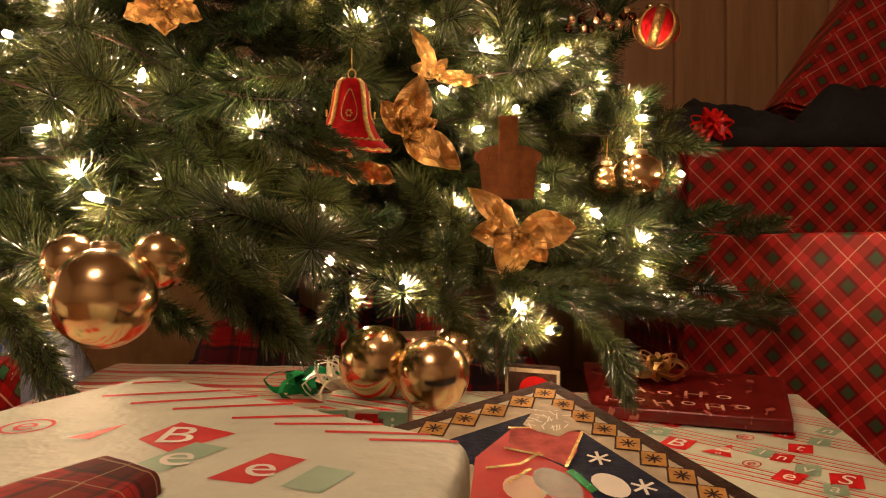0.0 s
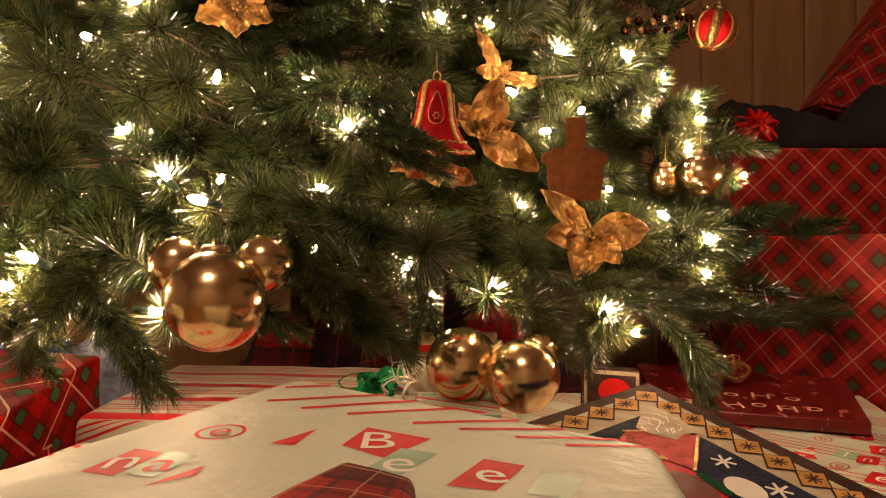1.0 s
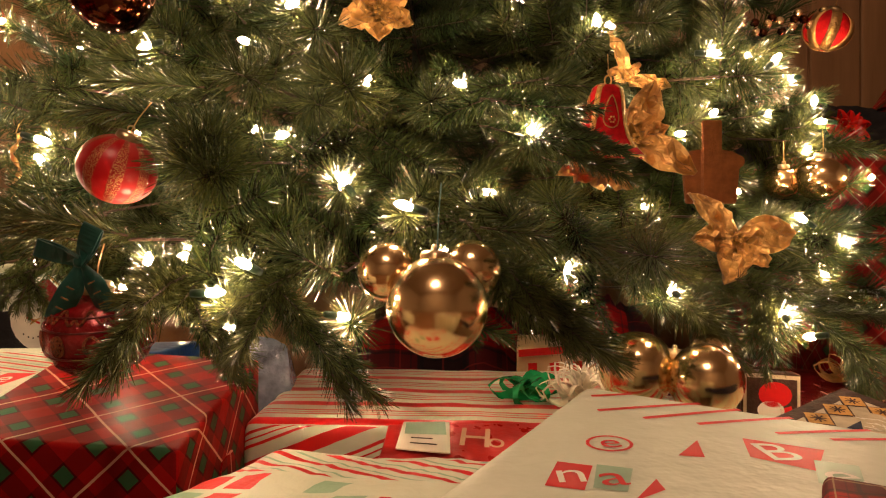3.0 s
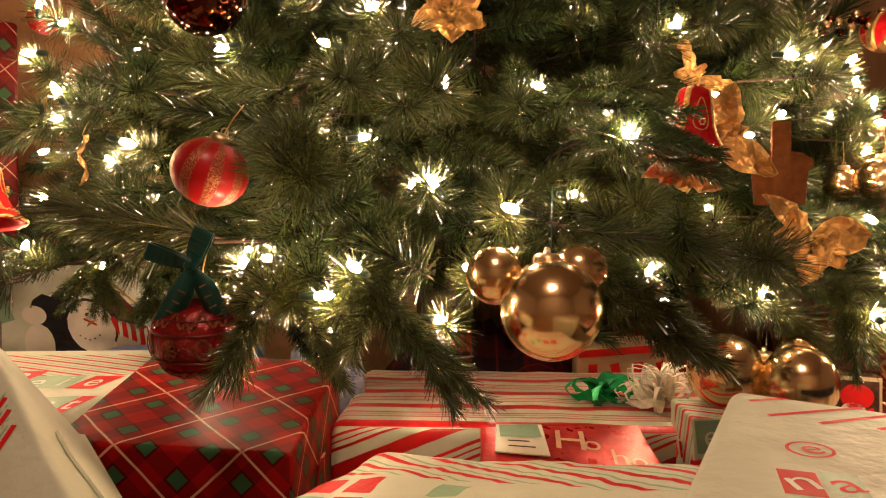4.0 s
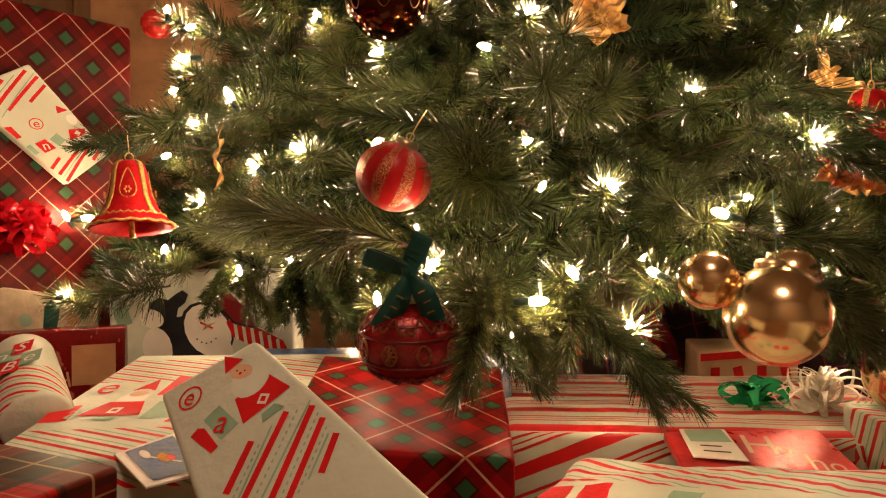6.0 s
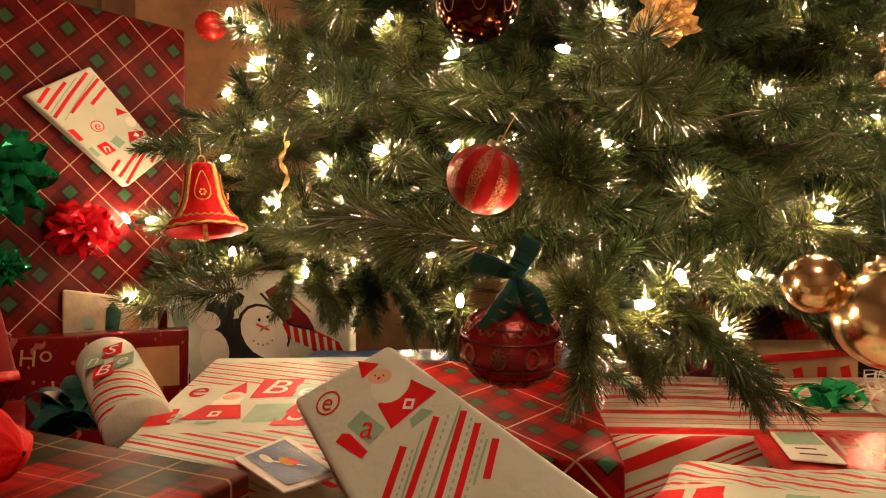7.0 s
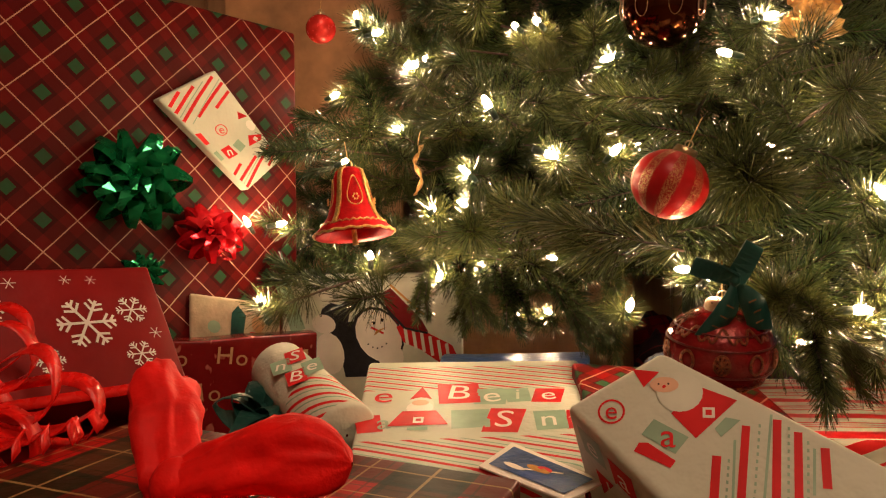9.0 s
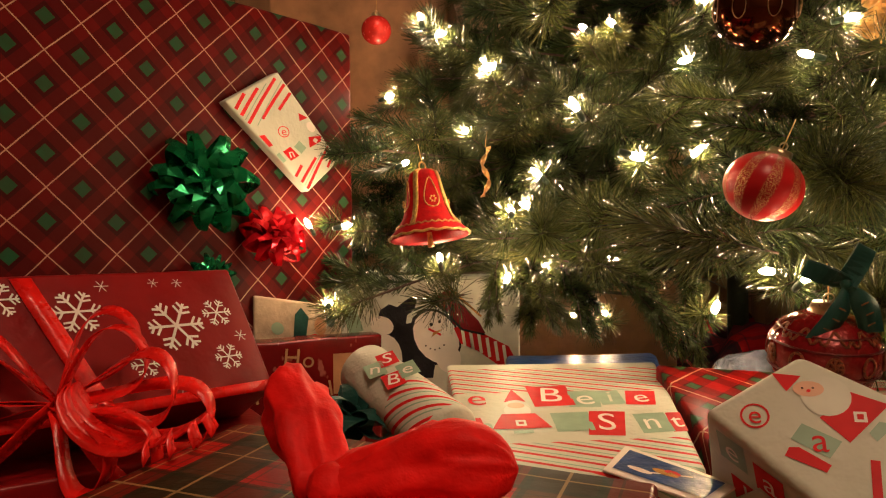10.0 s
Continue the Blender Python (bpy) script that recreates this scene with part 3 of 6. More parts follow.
def needles(length, n, size, width, spread, seed):
    """One sprig along +y: an array of blades, four corners each."""
    r = np.random.default_rng(seed)
    s = r.uniform(0.02, 1.0, n) ** 0.9
    az = r.uniform(0, 2 * np.pi, n)
    lean = np.radians(spread * (1.0 - 0.55 * s ** 3) + r.normal(0, 9, n))
    ln = size * r.uniform(0.7, 1.1, n)
    base = np.stack([np.zeros(n), s * length, np.zeros(n)], 1)
    d = np.stack([np.sin(lean) * np.cos(az), np.cos(lean), np.sin(lean) * np.sin(az)], 1)
    side = np.cross(d, r.normal(0, 1, (n, 3)))
    side /= np.linalg.norm(side, axis=1)[:, None]
    tip = base + d * ln[:, None] + np.stack([np.zeros(n), np.zeros(n), -0.08 * ln], 1)
    w = width * r.uniform(0.8, 1.2, n)[:, None]
    return np.stack([base - side * w / 2, base + side * w / 2, tip + side * w * 0.42, tip - side * w * 0.42], 1)


def burst(length, n, size, width, seed):
    """The round end of a shoot along +y: long needles that fan out on all sides from a bare brown tip."""
    r = np.random.default_rng(seed)
    s = r.uniform(0.15, 1.0, n)
    az = r.uniform(0, 2 * np.pi, n)
    lean = np.radians(78 - 58 * s ** 2 + r.normal(0, 10, n))
    base = np.stack([np.zeros(n), s * length, np.zeros(n)], 1)
    d = np.stack([np.sin(lean) * np.cos(az), np.cos(lean), np.sin(lean) * np.sin(az)], 1)
    side = np.cross(d, r.normal(0, 1, (n, 3)))
    side /= np.linalg.norm(side, axis=1)[:, None]
    tip = base + d * (size * r.uniform(0.6, 1.15, n))[:, None]
    w = width * r.uniform(0.8, 1.2, n)[:, None]
    return np.stack([base - side * w / 2, base + side * w / 2, tip + side * w * 0.4, tip - side * w * 0.4], 1)


SPRIGS = []
for k in range(5):
    SPRIGS.append((needles(0.125, 460, 0.025, 0.0011, 48, 10 + k), 0.125, 0))     # short flat blades
for k in range(5):
    SPRIGS.append((needles(0.120, 480, 0.036, 0.0009, 40, 30 + k), 0.120, 1))     # long fine needles


for k in range(4):
    SPRIGS.append((needles(0.125, 90, 0.030, 0.0030, 48, 50 + k), 0.125, k % 2))      # coarse, for the far side
for k in range(4):
    SPRIGS.append((burst(0.050, 280, 0.038, 0.0008, 70 + k), 0.050, 1))               # round shoot ends


def frame_of(d, roll):
    d = Vector(d).normalized()
    q = d.to_track_quat("Y", "Z")
    return np.array((q.to_matrix() @ Matrix.Rotation(roll, 3, "Y")))


def clear(p, tip):
    """Whether a sprig from p to tip stays off the ornaments and out of the space right before them."""
    for x, y, z, r in BALLS:
        for k in (0.0, 0.35, 0.7, 1.0, 1.25):
            q = p + (tip - p) * k
            if q[1] < y and r > 0.025:
                r2 = r + 0.016
                if math.hypot(q[0] - x, q[2] - z) < r2:
                    return False
            if abs(q[0] - x) < r and abs(q[2] - z) < r and q[1] < y + r * 0.9 and math.hypot(q[0] - x, q[2] - z) < r:
                return False
    return True


def branch_mesh(stem, twigs, name="branch"):
    """stem: points of the main wire; twigs: (base, direction, template, scale, roll)."""
    quads, mats = [], []
    for base, d, which, sc, roll in twigs:
        blades, ln, kind = SPRIGS[which]
        m = frame_of(d, roll) * sc
        quads.append(blades.reshape(-1, 3) @ m.T + np.array(base))
        mats.append(np.full(len(blades), kind, np.int32))
    v = np.concatenate(quads)
    idx = np.concatenate(mats)
    nb = len(idx)
    # wires: three-sided rods for the stem and each twig
    wv, wf = [], []

    def rod(a, b, ra, rb):
        a, b = np.array(a), np.array(b)
        m = frame_of(b - a, 0.0)
        o = len(v) + len(wv)
        for p, r in ((a, ra), (b, rb)):
            for i in range(3):
                wv.append(p + m @ np.array((r * math.cos(2.1 * i), 0, r * math.sin(2.1 * i))))
        for i in range(3):
            j = (i + 1) % 3
            wf.append((o + i, o + j, o + 3 + j, o + 3 + i))

    for a, b in zip(stem[:-1], stem[1:]):
        near = any(np.linalg.norm(np.array(t[0]) - (np.array(a) + np.array(b)) / 2) < 0.06 for t in twigs)
        if near and clear(np.array(a), np.array(b)):
            rod(a, b, 0.0020, 0.0018)
    for base, d, which, sc, roll in twigs:
        rod(base, np.array(base) + np.array(Vector(d).normalized()) * SPRIGS[which][1] * sc, 0.0013, 0.0008)
    allv = np.concatenate([v, np.array(wv)]) if wv else v
    faces = np.concatenate([np.arange(nb * 4, dtype=np.int32).reshape(-1, 4), np.array(wf, dtype=np.int32)])
    me = bpy.data.meshes.new(name)
    me.vertices.add(len(allv))
    me.vertices.foreach_set("co", allv.astype(np.float32).ravel())
    me.loops.add(faces.size)
    me.loops.foreach_set("vertex_index", faces.ravel())
    me.polygons.add(len(faces))
    me.polygons.foreach_set("loop_start", np.arange(0, faces.size, 4, dtype=np.int32))
    for m in ("needle", "needle_fine", "twig"):
        me.materials.append(M[m])
    me.polygons.foreach_set("material_index", np.concatenate([idx, np.full(len(wf), 2, np.int32)]))
    me.update(calc_edges=True)
    return me


tree = thing("christmas_tree", "artificial green fir tree with dense needles, lit by warm fairy lights", "christmas tree", at=(0, 0, 0))


def grow(z, phi, length, rise, droop, dense, seed):
    """One branch from the pole at height z, heading phi, with twigs to both sides."""
    r = np.random.default_rng(seed)
    d = np.array((math.cos(phi), math.sin(phi), rise))
    side = np.array((-math.sin(phi), math.cos(phi), 0.0))
    start = np.array((TREE[0], TREE[1], z))
    pts = []
    for k in range(9):
        s = k / 8
        pts.append(start + d * length * s + np.array((0, 0, -droop * length * s ** 2)) + side * 0.03 * math.sin(3 * s + seed))
    twigs, last = [], 0.3
    count = int(dense * length)
    for k in range(count):
        s = 0.30 + 0.70 * (k + r.uniform(0, 0.9)) / count
        i = min(7, int(s * 8))
        p = pts[i] + (pts[i + 1] - pts[i]) * (s * 8 - i)
        ahead = (pts[i + 1] - pts[i]) / np.linalg.norm(pts[i + 1] - pts[i])
        ang = radians(r.uniform(30, 68)) * (1 if k % 2 else -1)
        up = r.normal(0.05, 0.38)
        t = ahead * math.cos(ang) + side * math.sin(ang) + np.array((0, 0, up))
        sc = r.uniform(0.75, 1.2) * (1.0 if s > 0.5 else 0.85)
        which = int(r.integers(0, 10)) if dense > 20 else int(r.integers(10, 14))
        tip = p + t / np.linalg.norm(t) * 0.125 * sc
        if tip[2] < 0.345 and tip[1] < 1.0:
            t[2] += 0.5
            tip = p + t / np.linalg.norm(t) * 0.125 * sc
        low = 0.312 if -0.48 < tip[0] < 0.12 else 0.330
        if min(p[2], tip[2]) < (low if tip[1] < 0.95 else 0.30) or not clear(p, tip):
            continue
        if dense > 20 and s < 0.93 and noise.noise(Vector(p) * 8.5) < -0.16:
            continue
        if dense > 20 and s > 0.62 and r.uniform() < 0.30:
            which, sc = int(r.integers(14, 18)), r.uniform(0.75, 1.1)
        twigs.append((p, t, which, sc, r.uniform(0, 6.28)))
        last = s
    end = pts[8] - pts[7]
    if clear(pts[8], pts[8] + end / np.linalg.norm(end) * 0.12):
        twigs.append((pts[8] - end * 0.2, end, int(r.integers(14, 18)), 1.0, 0.0))
        last = 1.0
    pts = pts[:max(3, int(last * 8) + 1)]
    if len(twigs) > 1:
        part("branch", branch_mesh(pts, twigs), tree)


def spray(points, twigs_at, seed, fine=True, size=1.0):
    """A single drooping shoot along points, bristling to its end."""
    r = np.random.default_rng(seed)
    pts = [np.array(p, float) for p in points]
    twigs = []
    for a, b in zip(pts[:-1], pts[1:]):
        for k in range(twigs_at):
            p = a + (b - a) * (k / twigs_at)
            t = (b - a) / np.linalg.norm(b - a) + r.normal(0, 0.16, 3)
            twigs.append((p, t, int(r.integers(5, 10)) if fine else int(r.integers(0, 5)), size * r.uniform(0.42, 0.62), r.uniform(0, 6.28)))
    part("branch", branch_mesh(pts, twigs), tree)


# fairy lights: places along the string
BULBS = []


def bulbs(*flat):
    BULBS.extend(zip(flat[0::3], flat[1::3], flat[2::3]))


bulbs(-.393, .694, .615, -.439, .690, .577, -.082, .695, .598, -.166, .625, .497, -.163, .587, .468, -.197, .646, .420,
      -.114, .683, .347, .045, .720, .572, .121, .739, .571, .088, .826, .530, .268, .916, .536, .235, .810, .373,
      -.477, .860, .514, -.319, .722, .543, -.130, .722, .404, -.325, .581, .309, -.386, .504, .356, -.418, .575, .300,
      -.035, .609, .328, .066, .612, .307, .126, .850, .437, .179, .797, .401, .042, .809, .502, -.091, .709, .314)
bulbs(-.835, .870, .679, -.750, .960, .648, -.682, .639, .518, -.780, .814, .525, -.551, .717, .580, -.731, .825, .348,
      -.679, .863, .360, -.493, .588, .358, -.491, .665, .360, -.411, .513, .334, -.330, .615, .429, -.268, .527, .400,
      -.299, .594, .352, -.810, .881, .661, -.637, .821, .648, -.756, .720, .576, -.550, .691, .480, -.622, .651, .471)
bulbs(-.990, .912, .419, -.930, .850, .414, -.948, .833, .319, -.582, .917, .368, -.546, .655, .326, -.812, .802, .373,
      -.889, 1.02, .612, -.736, .707, .423, .255, .93, .50, .10, .63, .285, .30, .86, .455, .16, .90, .62, -.02, .90, .66,
      # the bulb at .28, .93, .33 is added to brighten the right plaid boxes
      -.70, .90, .44, -.86, .92, .50, -.52, .92, .40, -.36, .86, .45, -.24, .84, .36, .02, .88, .42, .28, .93, .33,
      -.62, .75, .63, -.15, .78, .65, -.50, .80, .67, -.70, .78, .47, -.40, .68, .48, -.22, .72, .54, .20, .86, .58, .187, .90, .543, .002, .80, .546, .266, .93, .566, .295, .90, .298, -.62, 1.0, .284, -.575, 1.0, .287)
for x, y, z in BULBS:
    BALLS.append((x, y, z, 0.019))

# ornaments keep their places free
BALLS += [(-.244, .49, .325, .060), (-.28, .52, .345, .035), (-.221, .53, .345, .03), (-.087, .642, .488, .052),
          (-.825, .745, .433, .052), (-.53, .60, .59, .045), (-.525, .60, .439, .044), (-.508, .536, .302, .055),
          (-.508, .53, .37, .04), (.078, .75, .376, .062), (.077, .806, .461, .058), (.300, .958, .671, .045), (.26, .86, .63, .03), (.258, .9, .458, .045),
          (-.017, .85, .579, .035), (-.049, .70, .491, .03), (-.305, .80, .640, .035), (.077, .806, .52, .02), (.03, .74, .45, .042), (.0, .68, .44, .036), (.02, .70, .39, .045)]

part("trunk", tube("trunk", [(TREE[0], TREE[1], 0.0), (TREE[0], TREE[1], 1.0), (TREE[0], TREE[1], 1.95)], 0.02, ["trunk"], 10, 0.4), tree)
seed = 100
for level in range(17):
    z0 = 0.27 + 0.058 * level if level < 10 else 0.86 + 0.15 * (level - 10)
    reach = max(0.12, 0.77 - 0.58 * max(0.0, z0 - 0.30))
    count = 17 if level < 10 else 9
    for k in range(count):
        seed += 1
        phi = 2 * math.pi * (k + 0.5 * (level % 2) + rng.uniform(-0.2, 0.2)) / count
        front = math.sin(phi) < 0.35
        dense = (34 if front else 12) if level < 10 else 14
        ln = reach * rng.uniform(0.86, 1.03)
        grow(z0, phi, ln, rng.uniform(0.10, 0.24), rng.uniform(0.10, 0.26) if level > 1 else 0.12, dense, seed)

# shoots that hang low in front
spray([(-.22, .60, .392), (-.200, .56, .365), (-.168, .55, .334), (-.150, .55, .318)], 4, 2, True, 0.85)
spray([(-.45, .56, .335), (-.432, .535, .325), (-.425, .533, .316)], 4, 3, True, 0.8)
spray([(-.392, .58, .344), (-.368, .562, .320), (-.346, .551, .297), (-.331, .547, .279)], 4, 4, True, 0.9)
spray([(.13, .70, .305), (.155, .68, .276), (.168, .68, .252)], 4, 5)
spray([(.05, .85, .335), (.143, .82, .314), (.25, .86, .300), (.36, .91, .282), (.44, .95, .268)], 6, 6)
spray([(.05, .76, .330), (.12, .75, .312), (.20, .78, .296), (.30, .82, .280)], 5, 7, False)
spray([(-.205, .63, .505), (-.165, .605, .492), (-.120, .600, .470)], 4, 11, False)
spray([(-.205, .63, .480), (-.165, .60, .465), (-.125, .598, .452)], 4, 12, False)

spray([(-.20, .62, .345), (-.185, .575, .335), (-.160, .56, .315)], 4, 21, True, 1.1)
spray([(-.48, .64, .345), (-.47, .60, .330), (-.455, .59, .310)], 4, 22, False, 1.1)
spray([(-.36, .60, .350), (-.375, .56, .338), (-.382, .548, .326)], 4, 23, True, 0.9)
spray([(-.30, .62, .345), (-.275, .58, .335), (-.25, .57, .318)], 4, 24, False, 1.1)
spray([(-.03, .70, .335), (-.02, .66, .325), (.00, .65, .306)], 4, 25, True, 1.0)
spray([(-.08, .72, .340), (-.095, .67, .330), (-.10, .655, .308)], 4, 26, False, 1.0)
spray([(.06, .70, .335), (.065, .66, .325), (.06, .645, .302)], 4, 27, True, 1.0)
spray([(-.62, .72, .350), (-.61, .68, .340), (-.605, .675, .332)], 4, 28, False, 0.8)
spray([(-.70, .80, .350), (-.70, .76, .340), (-.698, .755, .332)], 4, 29, True, 0.8)

spray([(-.66, .86, .362), (-.655, .82, .347), (-.65, .80, .328)], 4, 41, False, 1.0)
spray([(-.60, .80, .362), (-.595, .76, .347), (-.59, .74, .328)], 4, 42, True, 1.0)
spray([(-.74, .86, .367), (-.745, .83, .352), (-.75, .815, .338)], 4, 43, False, 0.9)
spray([(-.54, .78, .362), (-.545, .74, .347), (-.55, .72, .325)], 4, 44, True, 1.0)
spray([(-.68, .95, .350), (-.685, .92, .335), (-.69, .90, .318)], 4, 45, True, 1.1)
spray([(-.435, .57, .352), (-.452, .51, .338), (-.458, .488, .315)], 4, 30, True, 1.0)

# full round shoots that stand out in front
for k, (x, y, z, sc) in enumerate(((-.458, .598, .440, 1.3), (-.440, .590, .430, 1.2), (-.455, .600, .464, 1.1), (-.205, .625, .400, 1.1), (-.262, .640, .415, 1.0), (-.430, .560, .345, 1.1), (-.395, .575, .335, 1.0),
                                   (-.455, .520, .330, .9), (-.175, .600, .345, 1.0), (-.330, .640, .520, 1.2), (-.130, .650, .405, 1.0), (.010, .700, .345, .9), (-.640, .690, .420, 1.1), (-.700, .760, .400, 1.0))):
    r = np.random.default_rng(900 + k)
    d = np.array((.25 * (x + .3) + r.normal(0, .12), -1.0, r.normal(-.05, .15)))
    back = np.array((x, y, z)) - d * 0.05
    more = [(back, d + r.normal(0, .35, 3), 14 + int(r.integers(0, 4)), sc * .8, r.uniform(0, 6.28)) for _ in range(2)]
    part("branch", branch_mesh([back - d * .05, back, back + d * .04], [(back, d, 14 + k % 4, sc, r.uniform(0, 6.28))] + more), tree)

# a small shoot round each lamp of the string
tuft = []
for k, (x, y, z) in enumerate(BULBS):
    d = Vector((x - TREE[0], y - TREE[1], 0.12))
    d = (d.normalized() + Vector((rng.uniform(-.35, .35), -.35, rng.uniform(-.25, .35)))).normalized()
    at = Vector((x, y, z)) - d * 0.050 + Vector((rng.uniform(-.008, .008), 0, rng.uniform(-.010, .002)))
    tuft.append((np.array(at), d, int(rng.integers(14, 18)), rng.uniform(.62, .92), rng.uniform(0, 6.28)))
    if len(tuft) == 8 or k == len(BULBS) - 1:
        part("branch", branch_mesh([tuft[0][0], tuft[0][0] + np.array((0, .01, 0))], tuft), tree)
        tuft = []

# ---- fairy lights ----
string = thing("light_string", "string of small warm white fairy lights, lit, wound through the tree", "fairy lights")
bulb_mesh = lathe("bulb", [(.0002, .0088), (.0012, .0078), (.0026, .0056), (.0035, .0018), (.0034, -.002), (.0024, -.006)], ["bulb"], 8)
socket_mesh = lathe("socket", [(.0001, -.018), (.0028, -.018), (.0034, -.012), (.0032, -.006), (.0026, -.0055)], ["socket"], 8)
for x, y, z in BULBS:
    q = Euler((rng.uniform(-1.9, -0.4), rng.uniform(-0.6, 0.6), rng.uniform(0, 6.28))).to_matrix().to_4x4()
    s = part("socket", socket_mesh, string, m=Matrix.Translation((x, y, z)) @ q)
    part("bulb", bulb_mesh, s, "lit warm white bulb")



# ---- gifts on the floor ----
def four(a, b, c, d):
    return Face(a, b, c, d)


# cream box with striped belts and block letters
f = four((-.787, .437, .236), (-.628, .460, .236), (-.582, .730, .262), (-.805, .722, .262))
ob, body = gift("wrapped_gift", "flat cream gift box printed with red stripes and block letters", f, 0.12, "stripes", r=0.004, wrinkle=0.0)
sx, sy = f.lx, f.ly
for mat, x, y, w, h, t in (("red", .44, .60, .044, .066, 3), ("sage", .59, .56, .034, .052, -4), ("sage", .71, .57, .026, .046, 5), ("red", .85, .56, .032, .046, -6),
                           ("sage", .50, .36, .040, .050, 2), ("red", .65, .34, .038, .064, -8), ("sage", .86, .33, .034, .052, 4), ("red", .965, .33, .016, .052, 0), ("red", .055, .34, .026, .044, 8)):
    printed(f, [(mat, square(x * sx, y * sy, w * .82, h * .86, t))], body)
for ch, x, y, s, t, mat in (("B", .44, .60, .048, -6, "white"), ("e", .59, .56, .044, 6, "white"), ("e", .85, .56, .036, 8, "white"), ("i", .71, .57, .036, 0, "cream"),
                            ("e", .10, .58, .046, 0, "red"), ("S", .65, .34, .046, -8, "white"), ("n", .85, .33, .04, 4, "white"), ("t", .965, .33, .036, 4, "white"),
                            ("a", .12, .34, .036, 8, "sage")):
    letter(f, ch, x * sx, y * sy, s * .82, t, mat, body, tall=1.45)
jolly_print(f, body, .27 * sx, .43 * sy, .034, 0, 1.75)

# leaning cream gift; its print is laid out on a sheet of 0.2 m that starts at its upper edge
f = four((-.604, .341, .246), (-.470, .283, .258), (-.593, .407, .322), (-.650, .405, .289))
ob, body = gift("wrapped_gift", "cream gift leaning on its neighbour, printed with candy stripes", f, 0.10, "creased", r=0.006, wrinkle=0.0, down=(0.25, 0.55, -0.75))
ex, ey = Vector((.863, .027, .505)), Vector((-.362, .730, .580))
pr = Face(f.c[3] - ey * .2, f.c[3] - ey * .2 + ex * .2, f.c[3] + ex * .2, f.c[3])
for a, b, w in (((.0515, .1295), (.0330, .1080), .0044), ((.0737, .1349), (.0405, .0980), .0040), ((.0882, .1293), (.0550, .0905), .0040), ((.0917, .1186), (.0640, .0860), .0038), ((.0960, .1056), (.0830, .0895), .0040)):
    printed(pr, [("red", stroke(a, b, w))], body, "printed_stripe")
for a, b in (((.0642, .1316), (.0390, .1015)), ((.0878, .1331), (.0500, .0935)), ((.0920, .1079), (.0760, .0900))):
    printed(pr, [("sage", stroke(a, b, .0013))], body, "printed_stripe")
for a, b in (((.0547, .1242), (.0370, .1042)), ((.0791, .1312), (.0470, .0966)), ((.0894, .1224), (.0600, .0884)), ((.0916, .1117), (.0700, .0870))):
    n = int(math.hypot(a[0] - b[0], a[1] - b[1]) / .0038)
    for k in range(n + 1):
        printed(pr, [("sage", square(a[0] + (b[0] - a[0]) * k / n, a[1] + (b[1] - a[1]) * k / n, .0011, .0019, -40))], body, "printed_dot")
printed(pr, [("red", [(.0451, .1977), (.0564, .1872), (.0437, .1840)]), ("red", [(.0691, .1660), (.0794, .1490), (.0488, .1430), (.0467, .1620)])], body)
printed(pr, [("cream", disc(.0581, .1703, .0125, .0125, 20))], body, lift=.0005)
printed(pr, [("skin", turned(disc(0, 0, .0080, .0050), .0538, .1786, 1, -36))], body, lift=.0007)
printed(pr, [("red", disc(.0530, .1775, .0012, .0010, 8)), ("dark", disc(.0515, .1806, .0006, .0007, 8)), ("dark", disc(.0560, .1776, .0006, .0007, 8))], body, lift=.0009)
printed(pr, [("white", square(.0630, .1512, .0062, .0062, -36))], body, lift=.0006)
printed(pr, [("red", square(.0630, .1512, .0032, .0032, -36))], body, lift=.0008)
printed(pr, [("sage", [(.0599, .1422), (.0684, .1444), (.0735, .1389), (.0596, .1366)]), ("sage", [(.0371, .1644), (.0461, .1455), (.0348, .1415), (.0264, .1605)])], body)
printed(pr, [("red", [(.0226, .1571), (.0266, .1545), (.0328, .1382), (.0282, .1364), (.0176, .1545)])], body, lift=.0005)
letter(pr, "a", .0373, .1514, .020, -36, "red", body, .0008)
ring_print(pr, body, .0202, .1814, .0072, -34)
dn = Vector((.25, .55, -.75)).normalized() * .08
side = Face(f.c[3] + dn, f.c[0] + dn, f.c[0], f.c[3])
for ch, x, y, mat in (("e", .020, .062, "sage"), ("a", .046, .060, "red"), ("l", .030, .030, "red"), ("B", .060, .034, "sage")):
    printed(side, [(mat, square(x, y, .020, .022, 8))], body, lift=.0004)
    letter(side, ch, x, y, .022, 8, "white", body, .0008)

# glossy plaid box under the maroon ornament
f = four((-.606, .492, .232), (-.430, .490, .222), (-.425, .690, .255), (-.600, .668, .270))
gift("wrapped_gift", "red plaid gift box with thin gold lines, glossy paper", f, 0.17, "plaid_mid", r=0.004, wrinkle=0.0006)

# candy-striped box
f = four((-.432, .640, .206), (-.005, .620, .200), (.000, .870, .212), (-.418, .872, .216))
gift("wrapped_gift", "wide gift box in cream and red candy stripes", f, 0.19, "cane", r=0.014, wrinkle=0.003, slant=-0.42)

# crumpled cream gift before it
f = four((-.480, .400, .198), (-.205, .330, .212), (-.115, .515, .208), (-.372, .553, .206))
ob, body = gift("wrapped_gift", "loosely wrapped cream gift with red stripes, creased paper", f, 0.18, "blocks", r=0.014, wrinkle=0.006, step=0.012)

